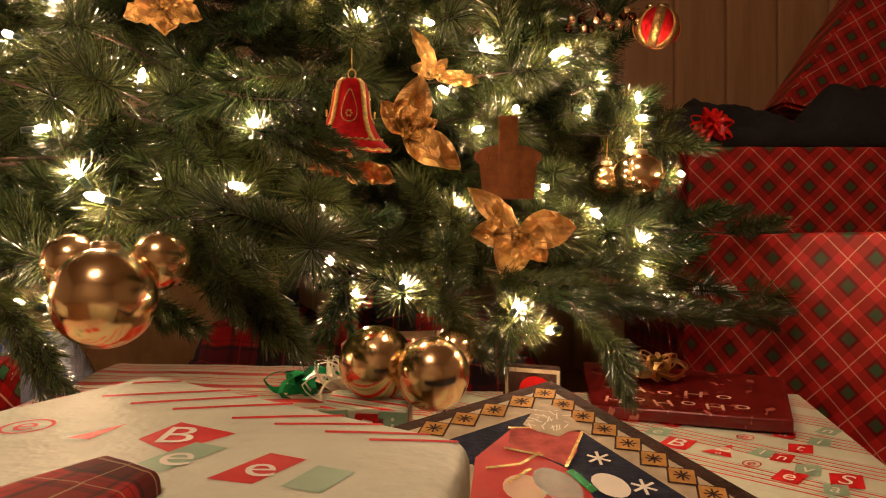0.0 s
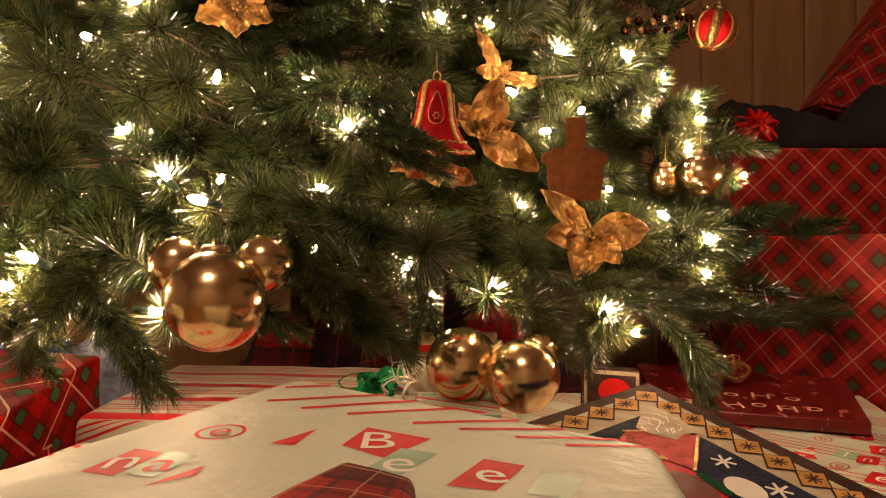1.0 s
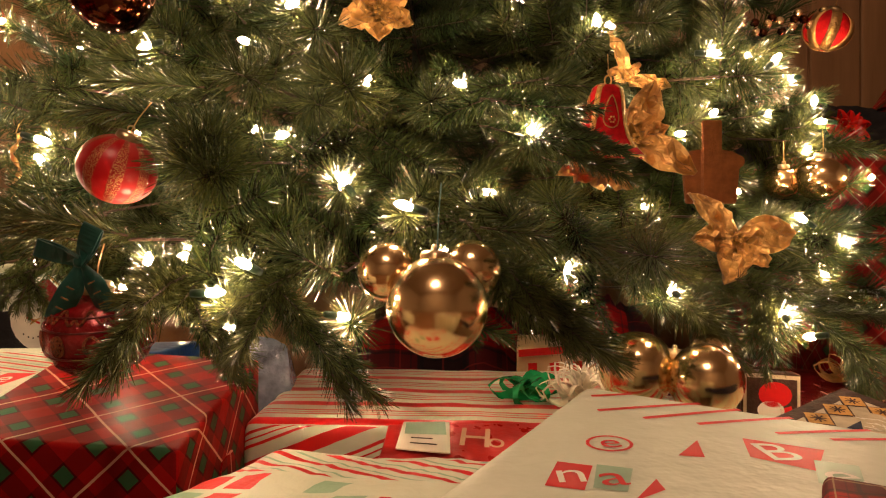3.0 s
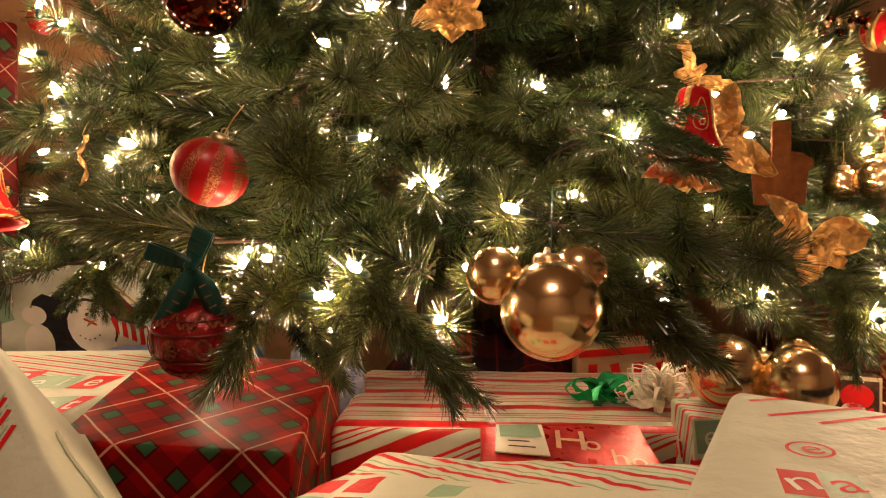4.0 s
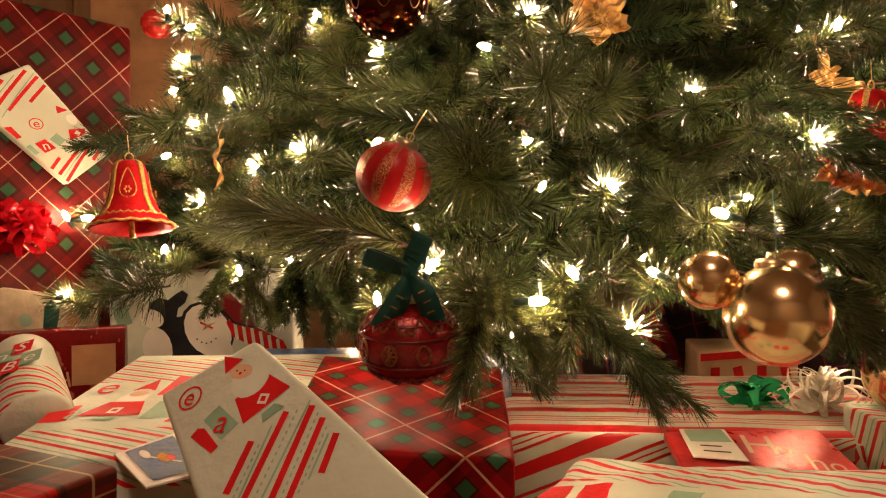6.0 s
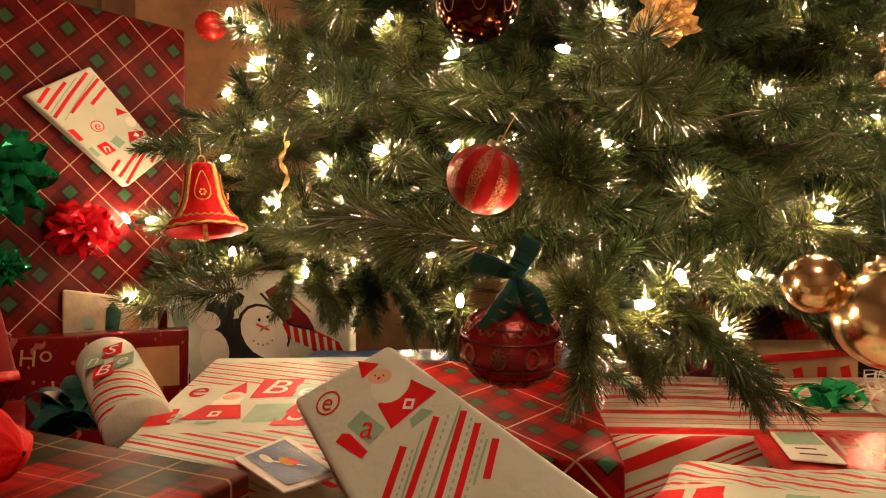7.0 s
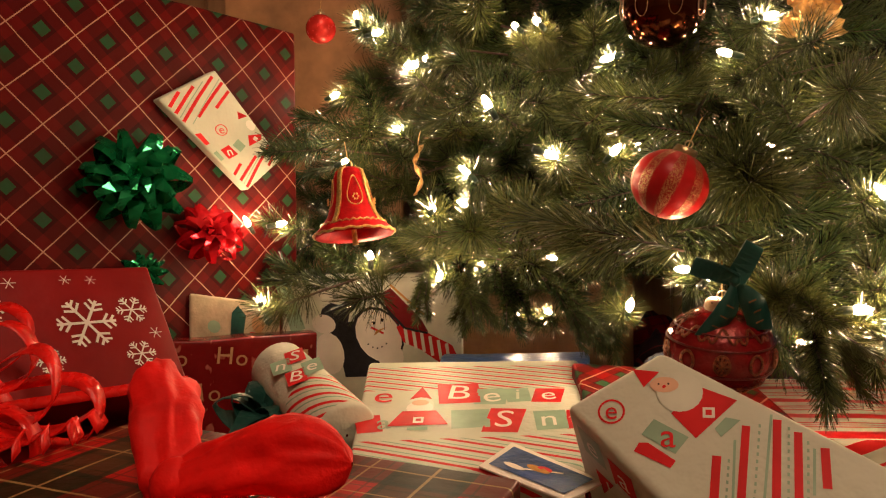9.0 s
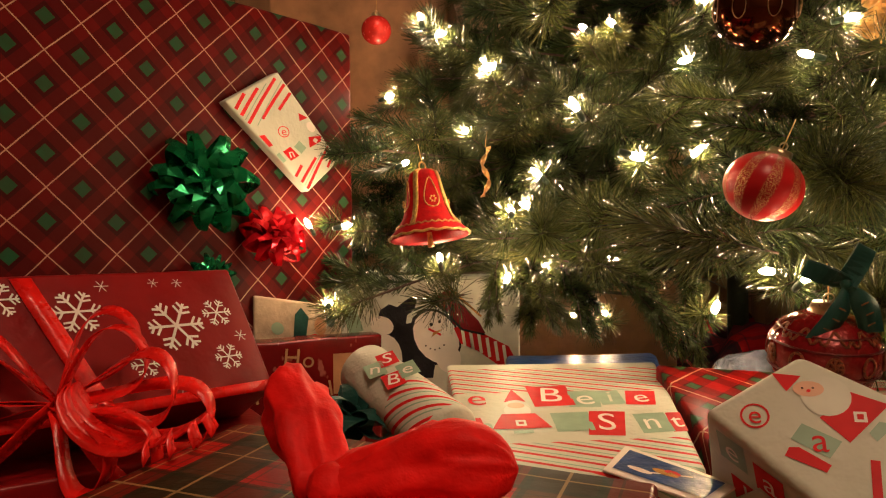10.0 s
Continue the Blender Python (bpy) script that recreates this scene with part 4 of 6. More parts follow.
# red foil packet with a tag
f = four((-.292, .535, .196), (-.140, .535, .184), (-.144, .622, .209), (-.288, .606, .211))
ob, body = gift("wrapped_gift", "small red foil packet with pale festive lettering", f, 0.009, "foil_bright", r=0.002)
for ch, x, y, s in (("H", .53, .66, .044), ("o", .65, .60, .030), ("h", .78, .36, .032), ("o", .88, .32, .026)):
    letter(f, ch, x * f.lx, y * f.ly, s, -6, "skin", body)
ob = thing("gift_tag", "small white and green gift tag on the red packet", "gift tag")
g4 = Face(f.at(.012, .028, .003), f.at(.057, .024, .003), f.at(.056, .078, .003), f.at(.014, .080, .003))
card = part("card", gift_mesh("card", g4, 0.0012, "white", r=0.0004, wrinkle=0.0), ob)
printed(g4, [("sage", square(.5 * g4.lx, .74 * g4.ly, .036, .022, 3))], card, lift=0.0008)
printed(g4, [("dark", square(.45 * g4.lx, .38 * g4.ly, .018, .002)), ("dark", square(.5 * g4.lx, .2 * g4.ly, .022, .002))], card, "writing_bar", 0.0008)

# small block-print box
f = four((-.108, .585, .224), (-.030, .575, .224), (-.028, .640, .226), (-.104, .652, .226))
ob, body = gift("wrapped_gift", "small cube gift with red and green letter blocks", f, 0.10, "blocks", r=0.003, wrinkle=0.0)
front = Face(f.c[0] + Vector((0, 0, -.09)), f.c[1] + Vector((0, 0, -.09)), f.c[1], f.c[0])
for mat, ch, x, y, t in (("sage", "e", .016, .074, 6), ("red", "B", .044, .070, -8), ("red", "e", .012, .040, 4), ("sage", "n", .036, .038, -6), ("red", "t", .062, .040, 8), ("sage", "i", .066, .074, 0), ("red", "a", .030, .012, -4), ("sage", "S", .058, .012, 6)):
    printed(front, [(mat, square(x, y, .025, .028, t))], body)
    letter(front, ch, x, y, .028, t, "white", body)

# large cream gift close by
f = four((-.275, .170, .284), (-.010, .110, .283), (.012, .285, .2805), (-.160, .384, .2915))
ob, body = gift("wrapped_gift", "large cream gift with long red stripes and letter blocks", f, 0.26, "creased", r=0.010, wrinkle=0.0)
for a, b in (((.014, .187), (.034, .202)), ((.025, .165), (.074, .204)), ((.049, .163), (.096, .204)), ((.075, .166), (.123, .204)), ((.111, .169), (.160, .203)), ((.135, .172), (.185, .202)), ((.163, .175), (.213, .202)), ((.187, .176), (.229, .200))):
    printed(f, [("red", stroke(a, b, .0034))], body, "printed_stripe", .0002)
for k in range(6):
    printed(f, [("red", stroke((.016 + .030 * k, .012 + .004 * k), (.060 + .030 * k, .044 + .003 * k), .0034))], body, "printed_stripe", .0002)
printed(f, [("red", [(.070, .118), (.080, .120), (.076, .141)]), ("red", [(.095, .153), (.128, .152), (.120, .121), (.097, .128)]), ("red", [(.156, .138), (.173, .138), (.167, .106), (.150, .104)]),
            ("red", [(.029, .095), (.042, .095), (.045, .072), (.032, .072)]), ("red", [(.065, .090), (.069, .081), (.061, .068)])], body, lift=.0002)
printed(f, [("sage", [(.121, .135), (.137, .135), (.132, .102), (.118, .107)]), ("sage", [(.043, .097), (.056, .097), (.058, .075), (.047, .075)]), ("sage", [(.180, .134), (.196, .134), (.192, .108), (.177, .108)])], body, lift=.00025)
for ch, x, y, size, mat in (("B", .108, .138, .030, "white"), ("e", .127, .118, .030, "white"), ("e", .162, .121, .028, "white"), ("n", .037, .084, .024, "white"), ("a", .051, .086, .024, "red")):
    letter(f, ch, x, y, size, 24, mat, body, .0004)
ring_print(f, body, .042, .122, .009, 30, .0002)
f2 = four((-.152, .150, .291), (-.092, .140, .291), (-.088, .215, .291), (-.112, .228, .292))
gift("wrapped_gift", "little tartan packet lying on a cream gift", f2, 0.012, "tartan_small", r=0.005, wrinkle=0.003)

# flat felt gift bag with ochre patchwork
c0, e1, e2 = Vector((.088, .559, .252)), Vector((-.155, -.098, -.022)), Vector((.140, -.262, -.052))
f = Face(c0 + e1 + e2, c0 + e2, c0, c0 + e1)
ob = thing("gift_bag", "flat gift bag with dark border and ochre star patchwork, lying down", "gift bag")
body = part("bag_body", gift_mesh("bag_body", f, 0.03, "navy", r=0.004, wrinkle=0.0), ob)
W, H = f.lx, f.ly
printed(f, [("dark", [(0, 0), (W, 0), (W, H), (0, H)])], body, "border", 0.0003)
printed(f, [("linen", [(.012, .012), (W - .012, .012), (W - .012, H - .012), (.012, H - .012)])], body, "panel", 0.0005)
printed(f, [("navy", [(.055, .02), (W - .036, .02), (W - .036, H - .039), (.055, H - .039)])], body, "panel", 0.0007)


def star_patch(face, x, y, s):
    printed(face, [("dark", square(x, y, s * 1.16, s * 1.16, 45))], body, "patch_edge", 0.0009)
    printed(face, [("ochre", square(x, y, s, s, 45))], body, "patch", 0.0012)
    for k in range(4):
        printed(face, [("dark", square(x, y, s * .70, s * .08, 45 * k + 4))], body, "stitch", 0.0014)


for k in range(12):
    star_patch(f, W - .0205, H - .0185 - .0232 * k, .0158)
for k in range(1, 7):
    star_patch(f, W - .0185 - .0262 * k, H - .0200, .0172)
printed(f, [("linen", [(.016, .030), (.062, .030), (.060, H - .075), (.016, H - .055)])], body, "applique", 0.0009)
printed(f, [("red", [(.040, .130), (.100, .150), (.110, .182), (.104, .208), (.090, .228), (.107, .250), (.066, .232), (.040, .196)])], body, "applique", 0.0011)
printed(f, [("faded_red", [(.108, .251), (.122, .242), (.147, .219), (.126, .200), (.110, .190), (.104, .208), (.089, .229)])], body, "applique", 0.0015)
fluff = [(.118, .250), (.136, .262), (.149, .272), (.157, .258), (.156, .244), (.151, .220), (.140, .224), (.129, .222), (.121, .236)]
printed(f, [("linen", fluff)], body, "applique", 0.0019)
for k in range(26):
    x, y = .136 + .016 * math.sin(k * 2.4) * (k / 26) ** .5, .244 + .018 * math.cos(k * 2.4) * (k / 26) ** .5
    printed(f, [("white", stroke((x, y), (x + .006 * math.cos(k), y + .008 * math.sin(1.3 * k)), .0009))], body, "fluff", 0.0022 + .00004 * k)
for a, b in (((.147, .218), (.108, .189)), ((.122, .241), (.106, .251)), ((.104, .208), (.088, .230)), ((.064, .216), (.086, .208)), ((.086, .208), (.105, .212)), ((.067, .195), (.088, .200))):
    printed(f, [("gold_braid", stroke(a, b, .0022))], body, "trim", 0.0024)
printed(f, [("skin", disc(.073, .186, .013, .015))], body, "applique", 0.0016)
printed(f, [("foil_red", disc(.092, .178, .012, .020)), ("foil_red", disc(.058, .165, .012, .016))], body, "applique", 0.0018)
printed(f, [("green_foil", stroke((.108, .186), (.106, .160), .006))], body, "trim", 0.0020)
printed(f, [("white", disc(.119, .160, .010, .014))], body, "applique", 0.0016)
for x, y in ((.134, .187), (.135, .148), (.128, .105)):
    for k in range(3):
        printed(f, [("white", square(x, y, .016, .002, 60 * k))], body, "stitch", 0.0014)
printed(f, [("white", disc(W - .085, H - .18, .016, .022))], body, "applique", 0.0016)

# maroon flat gift and the broad gift below it
f = four((.165, .760, .186), (.356, .692, .186), (.450, .900, .191), (.205, 1.000, .195))
_, flat_body = gift("wrapped_gift", "flat maroon gift with pale festive lettering", f, 0.014, "foil_red", r=0.002, wrinkle=0.0)
for k, ch in enumerate("HoHoHo"):
    letter(f, ch, .03 + .030 * k, .030 + .012 * (k % 2), .036, -8 + 9 * (k % 3), "skin", flat_body)
for k, ch in enumerate("HoHo"):
    letter(f, ch, .06 + .034 * k, .085, .036, 12 - 8 * (k % 3), "skin", flat_body)
f = four((-.010, .330, .160), (.360, .420, .158), (.455, .870, .176), (.005, .890, .176))
ob, body = gift("wrapped_gift", "broad cream gift box with red stripes and letter blocks", f, 0.15, "blocks_small", r=0.006, wrinkle=0.0)
for mat, ch, x, y, w in (("red", "S", .242, .366, .022), ("red", "B", .231, .297, .030), ("red", "n", .202, .384, .020), ("red", "a", .347, .321, .022), ("red", "t", .348, .273, .024), ("red", "n", .321, .246, .020), ("red", "e", .311, .197, .026), ("red", "S", .359, .182, .030),
                         ("sage", "e", .220, .335, .022), ("sage", "l", .306, .262, .020), ("sage", "i", .374, .292, .022), ("sage", "a", .341, .163, .022), ("sage", "n", .396, .330, .022), ("sage", "v", .334, .212, .024)):
    printed(f, [(mat, square(x, y, w, w * 1.15, -38 + 20 * math.sin(40 * x)))], body, lift=.0006)
    letter(f, ch, x, y, w * 1.1, -38, "white", body, .0010)
jolly_print(f, body, .268, .270, .022, -40)
for x, y in ((.287, .233), (.304, .313)):
    ring_print(f, body, x, y, .0085, -38, .0006)

# small card box behind the patchwork bag
f = four((.062, .690, .243), (.118, .682, .240), (.120, .700, .240), (.066, .708, .243))
_, card_body = gift("card_box", "small upright card box with a dark red and white picture", f, 0.07, "dark", r=0.002, wrinkle=0.0003)
fr = Face((.063, .6888, .186), (.117, .6812, .186), (.117, .6812, .239), (.063, .6888, .242))
printed(fr, [("dark", [(.003, .003), (.051, .003), (.051, .050), (.003, .050)])], card_body, "picture", 0.002)
printed(fr, [("linen", [(.0, .0), (.054, .0), (.054, .054), (.0, .054)])], card_body, "border", 0.0014)
printed(fr, [("red", disc(.030, .034, .016, .013)), ("white", disc(.026, .018, .013, .010)), ("red", square(.042, .014, .012, .016, 20))], card_body, "picture", 0.0026)

# stacked plaid boxes beside the tree
f = four((.720, .600, .382), (.814, .658, .382), (.489, 1.186, .382), (.395, 1.128, .382))
ob, _ = gift("wrapped_gift", "large red plaid gift box with gold lines", f, 0.384, "plaid_right", flaps=False, r=0.006, wrinkle=0.002, step=0.05)
end_flap(f.c[1], f.c[2], Vector((0, 0, -1)), .384, "plaid_right", ob)
f = four((.430, 1.195, .540), (1.45, 1.195, .540), (1.45, 1.62, .540), (.430, 1.62, .540))
gift("wrapped_gift", "red plaid gift box with gold lines behind a larger one", f, 0.54, "plaid_right", r=0.006, wrinkle=0.002, step=0.05)
# tilted bag of plaid paper on top
tilt = extrude_outline("paper_bag", [(0, 0), (.51, -.12), (.68, .46), (.35, .51)], 0.10, ["plaid_right"], 0.008)
lay = tilt.uv_layers.new(name="UVMap")
for p in tilt.polygons:
    for li in p.loop_indices:
        v = tilt.vertices[tilt.loops[li].vertex_index].co
        lay.data[li].uv = (v.x * .96 - v.z * .25, v.z * .96 + v.x * .25 + v.y)
ob = thing("gift_bag", "red plaid gift bag leaning on dark cloth", "gift bag")
part("bag_body", tilt, ob, m=pose(.722, 1.455, .668))

# large plaid box at the other side
dirx = Vector((-.67, -.742, 0))
c = Vector((-.942, 1.0, .700))
back = Vector((-.742, .67, 0)) * .45
f = Face(c + dirx * .62, c, c + back, c + dirx * .62 + back)
gift("wrapped_gift", "tall red plaid gift box with gold lines", f, 0.70, "plaid_left", r=0.005, wrinkle=0.0015, step=0.05)
face_big = Face(c + dirx * .62 + Vector((0, 0, -.7)), c + Vector((0, 0, -.7)), c, c + dirx * .62)

# cream envelope gift stuck to the tall box
n = face_big.n


def on_big(x, z, lift):
    """A point on the big box's front, x metres from its right edge, z high."""
    return c + dirx * x + Vector((0, 0, z - .7)) + n * lift


f = Face(on_big(.094, .462, .020), on_big(.040, .509, .020), on_big(.140, .616, .020), on_big(.216, .567, .020))
ob, body = gift("wrapped_gift", "small cream gift with red stripes on a plaid box", f, 0.018, "creased", r=0.003, wrinkle=0.0, down=tuple(-n))
for a, b in (((.003, .139), (.025, .150)), ((.003, .129), (.044, .148)), ((.003, .116), (.072, .148)), ((.022, .112), (.078, .135)), ((.049, .110), (.078, .121)), ((.002, .027), (.022, .033)), ((.003, .016), (.049, .028)), ((.003, .004), (.078, .028)), ((.055, .006), (.078, .014))):
    printed(f, [("red", stroke(a, b, .0042))], body, "printed_stripe")
for a, b in (((.003, .122), (.058, .148)), ((.010, .108), (.078, .141)), ((.003, .010), (.064, .028))):
    printed(f, [("sage", stroke(a, b, .0012))], body, "printed_stripe")
ring_print(f, body, .034, .083, .0075, -30)
printed(f, [("red", [(.070, .092), (.078, .079), (.064, .082)]), ("red", [(.060, .057), (.079, .047), (.073, .041), (.051, .044)]), ("red", [(.002, .097), (.009, .094), (.008, .077), (.002, .078)]), ("red", [(.013, .063), (.027, .062), (.029, .045), (.013, .047)])], body)
printed(f, [("sage", square(.005, .058, .006, .014)), ("sage", square(.039, .053, .013, .014, 10))], body)
printed(f, [("white", disc(.073, .066, .006, .008)), ("white", square(.066, .047, .006, .006, 20))], body, lift=.0006)
letter(f, "n", .021, .054, .018, -20, "white", body, .0008)

# red snowflake box leaning back
tr, br = Vector((-1.025, .688, .367)), Vector((-.969, .651, .253))
u = Vector((-.707, -.707, 0))
f = Face(br + u * .34, br, tr, tr + u * .34)
ob, snow_body = gift("wrapped_gift", "red gift box printed with white snowflakes", f, 0.10, "snow_red", r=0.003, wrinkle=0.0006, down=tuple(-f.n))


def snowflake(x, y, s, arms=True):
    for k in range(6):
        a = 60 * k
        ca, sa = math.cos(radians(a)), math.sin(radians(a))
        printed(f, [("white", square(x + ca * s / 2, y + sa * s / 2, s, s * .10, a))], snow_body, "snowflake_arm", 0.0012)
        if arms:
            for r, ln in ((.55, .38), (.80, .28)):
                for sg in (-1, 1):
                    b = a + sg * 55
                    cb, sb = math.cos(radians(b)), math.sin(radians(b))
                    printed(f, [("white", square(x + ca * s * r + cb * s * ln / 2, y + sa * s * r + sb * s * ln / 2, s * ln, s * .09, b))], snow_body, "snowflake_arm", 0.0012)


L = f.lx
for x, y, s, arms in ((.072, .074, .025, True), (.030, .084, .014, True), (.034, .038, .013, True), (.150, .095, .020, True), (.205, .110, .016, True),
                      (.125, .118, .006, False), (.080, .119, .005, False), (.058, .118, .005, False), (.015, .058, .006, False), (.085, .014, .007, False), (.170, .062, .005, False), (.228, .065, .015, True), (.110, .040, .012, True)):
    snowflake(L - x, y, s, arms)
part("ribbon_band", strip("ribbon_band", [f.at(L - .185 + .035 * k / 6, .128 * (1 - k / 6), .002) for k in range(7)], tuple(f.c[1] - f.c[0]), .016, ["red_ribbon"]), ob)
part("ribbon_band", strip("ribbon_band", [f.at(L - .30 + .30 * k / 8, .004, .0025) for k in range(9)], tuple(f.c[2] - f.c[1]), .010, ["red_ribbon"]), ob)
# lower carton under it
f = four((-1.20, .44, .215), (-.945, .62, .215), (-1.02, .74, .215), (-1.29, .58, .215))
gift("wrapped_gift", "red snowflake gift box under another", f, 0.215, "snow_red", r=0.004, wrinkle=0.001)

# tartan gift with a big bow
f = four((-1.06, .250, .244), (-.770, .170, .240), (-.676, .410, .244), (-.970, .545, .248))
gift("wrapped_gift", "dark green and red tartan gift box", f, 0.22, "tartan", r=0.004, wrinkle=0.0008)

# maroon letter gift behind
f = four((-1.10, .80, .272), (-.888, .862, .276), (-.902, .898, .276), (-1.114, .836, .272))
ob, body = gift("wrapped_gift", "shiny maroon gift with pale lettering", f, 0.20, "foil_red", r=0.003, wrinkle=0.002)
fr = Face(f.c[0] + Vector((0, 0, -.10)), f.c[1] + Vector((0, 0, -.10)), f.c[1], f.c[0])
for ch, x, y, s in (("H", .110, .078, .030), ("o", .130, .074, .028), ("H", .040, .074, .028), ("o", .060, .078, .028), ("H", .075, .035, .030), ("o", .097, .033, .028), ("H", .150, .036, .028)):
    letter(fr, ch, x, y, s, 12 * math.sin(90 * x), "kraft", body)
printed(fr, [("kraft", square(.185, .055, .05, .05))], body)

# white bag with teal shapes, squeezed in behind it
f = Face((-1.052, .868, .12), (-.945, .902, .12), (-.945, .902, .308), (-1.052, .868, .326))
ob = thing("gift_bag", "white paper gift bag with teal and dark shapes", "gift bag")
body = part("bag_body", gift_mesh("bag_body", f, 0.016, "linen", r=0.003, wrinkle=0.001, down=(-.3, .95, 0)), ob)
printed(f, [("teal_ribbon", [(.050, .150), (.066, .150), (.070, .178), (.060, .190), (.052, .180)])], body, lift=.0018)
printed(f, [("kraft", disc(.085, .168, .008, .012)), ("teal_ribbon", disc(.098, .178, .006, .010)), ("red", disc(.078, .152, .006, .005)), ("sage", disc(.030, .160, .008, .008))], body, lift=.0020)

# picture bag with winter shapes
f = Face((-.955, .955, .130), (-.700, .985, .130), (-.700, .985, .345), (-.955, .955, .345))
ob = thing("gift_bag", "cream picture bag with dark, white and red winter shapes", "gift bag")
body = part("bag_body", gift_mesh("bag_body", f, 0.06, "cream", r=0.004, wrinkle=0.0, down=(0, 1, 0)), ob)
W = f.lx
bird = [(.050, .150), (.056, .168), (.068, .176), (.080, .172), (.090, .180), (.100, .186), (.108, .180), (.104, .168), (.094, .160), (.092, .148), (.108, .150), (.120, .128), (.134, .096), (.130, .070), (.088, .070), (.082, .096), (.074, .120), (.060, .132)]
printed(f, [("black", bird), ("sage", square(.012, .17, .020, .07, 18))], body, lift=0.00066)
printed(f, [("white", turned(disc(0, 0, .017, .013), .058, .146, 1, -20)), ("white", turned(disc(0, 0, .020, .030), .066, .104, 1, 12)), ("black", disc(.054, .158, .002, .002, 8))], body, lift=0.00078)
printed(f, [("black", turned(disc(0, 0, .034, .044), .134, .128, 1, 32))], body, lift=0.00072)
printed(f, [("white", turned(disc(0, 0, .030, .040), .135, .128, 1, 32)), ("white", turned(disc(0, 0, .018, .022), .152, .098, 1, 20))], body, lift=0.00081)
printed(f, [("ochre", [(.128, .128), (.146, .140), (.131, .135)]), ("red", stroke((.124, .140), (.142, .131), .003))], body, lift=0.00090)
for k in range(5):
    printed(f, [("black", disc(.120 + .0065 * k, .116 - .006 * math.sin(.8 * k), .0013, .0013, 6))], body, lift=0.00090)
printed(f, [("black", disc(.128, .146, .0022, .0026, 8)), ("black", disc(.140, .150, .0022, .0026, 8))], body, lift=0.00090)
printed(f, [("red", [(.160, .140), (.176, .146), (.240, .112), (.252, .088), (.232, .080), (.196, .106), (.170, .118)])], body, lift=0.00084)
for k in range(6):
    printed(f, [("white", stroke((.172 + .012 * k, .142 - .0055 * k), (.176 + .012 * k, .114 - .0055 * k), .0045))], body, "scarf_stripe", 0.00096)
printed(f, [("skirt", [(.136, .186), (.152, .196), (.196, .150), (.206, .132), (.186, .132), (.160, .146)])], body, lift=0.00102)
printed(f, [("black", stroke((.130, .184), (.172, .138), .0035)), ("black", stroke((.172, .138), (.205, .130), .003)), ("ochre", stroke((.152, .200), (.200, .156), .003))], body, "seam", 0.00108)

# blue gift, kraft gift, dark cloth
f = four((-.735, .765, .245), (-.560, .775, .250), (-.545, .86, .250), (-.73, .87, .248))
gift("wrapped_gift", "blue and dark red wrapped gift", f, 0.24, "blue", r=0.006, wrinkle=0.003)
f = four((-.140, .930, .232), (-.010, .915, .240), (.000, 1.0, .240), (-.130, 1.01, .240))
ob, body = gift("wrapped_gift", "tan gift with faded red print", f, 0.22, "pale_kraft", r=0.004, wrinkle=0.003)
fr = Face(f.c[0] + Vector((0, 0, -.10)), f.c[1] + Vector((0, 0, -.10)), f.c[1], f.c[0])
printed(fr, [("red", square(.065, .094, .124, .010, 2)), ("red", square(.065, .048, .124, .004, 2)), ("red", square(.065, .038, .124, .003, 2))], body, lift=0.004)
printed(fr, [("red", square(.022 + .03 * k, .070, .012, .016, 12 * (k % 2))) for k in range(4)], body, lift=0.004)
f = four((-.88, 1.30, .33), (-.37, 1.30, .33), (-.37, 1.5, .33), (-.88, 1.5, .33))
gift("cardboard_box", "plain tan cardboard box behind the tree", f, 0.34, "kraft", category="box", r=0.004, wrinkle=0.001)

f = four((-1.12, 1.22, .86), (-.80, 1.20, .86), (-.78, 1.42, .86), (-1.10, 1.44, .86))
gift("cardboard_box", "tall tan cardboard box standing behind the plaid gift", f, 0.86, "kraft", category="box", r=0.004, wrinkle=0.001, step=0.05)


def cloth_heap(name, label, x0, x1, y0, y1, top, mat, seed, rough=0.05):
    """Draped cloth with soft folds."""
    nx, ny = 46, 30
    verts, faces = [], []
    for j in range(ny + 1):
        for i in range(nx + 1):
            a, b = i / nx, j / ny
            x, y = x0 + (x1 - x0) * a, y0 + (y1 - y0) * b
            edge = min(1.0, 6 * a, 6 * (1 - a), 5 * b, 5 * (1 - b))
            z = top * (0.62 + 0.38 * noise.noise(Vector((x * 5 + seed, y * 5, 0)))) + rough * noise.noise(Vector((x * 13, y * 9 + seed, 1))) - 0.5 * rough * abs(noise.noise(Vector((x * 22 + seed, y * 12, 2))))
            z += 0.018 * math.sin(34 * x + 9 * noise.noise(Vector((x * 4, y * 4, seed))))
            verts.append((x, y, max(0.004, z * edge ** 0.5)))
    for j in range(ny):
        for i in range(nx):
            k = j * (nx + 1) + i
            faces.append((k, k + 1, k + nx + 2, k + nx + 1))
    me = mesh_of(name, verts, faces, [mat])
    lay = me.uv_layers.new(name="UVMap")
    for li, loop in enumerate(me.loops):
        v = me.vertices[loop.vertex_index].co
        lay.data[li].uv = (v.x, v.y + v.z)
    ob = new(name, me)
    mod = ob.modifiers.new("thickness", "SOLIDIFY")
    mod.thickness = 0.006
    return tagged(ob, label, "cloth")


cloth_heap("tree_skirt", "dark red and black tartan cloth heaped under the tree", -.46, .22, .92, 1.55, .36, "skirt", 3.0, .11)
heap = cloth_heap("black_cloth", "black cloth with dark red trim on the plaid boxes", .40, 1.1, 1.22, 1.6, .16, "black", 9.0, .03)
heap.location.z = .541

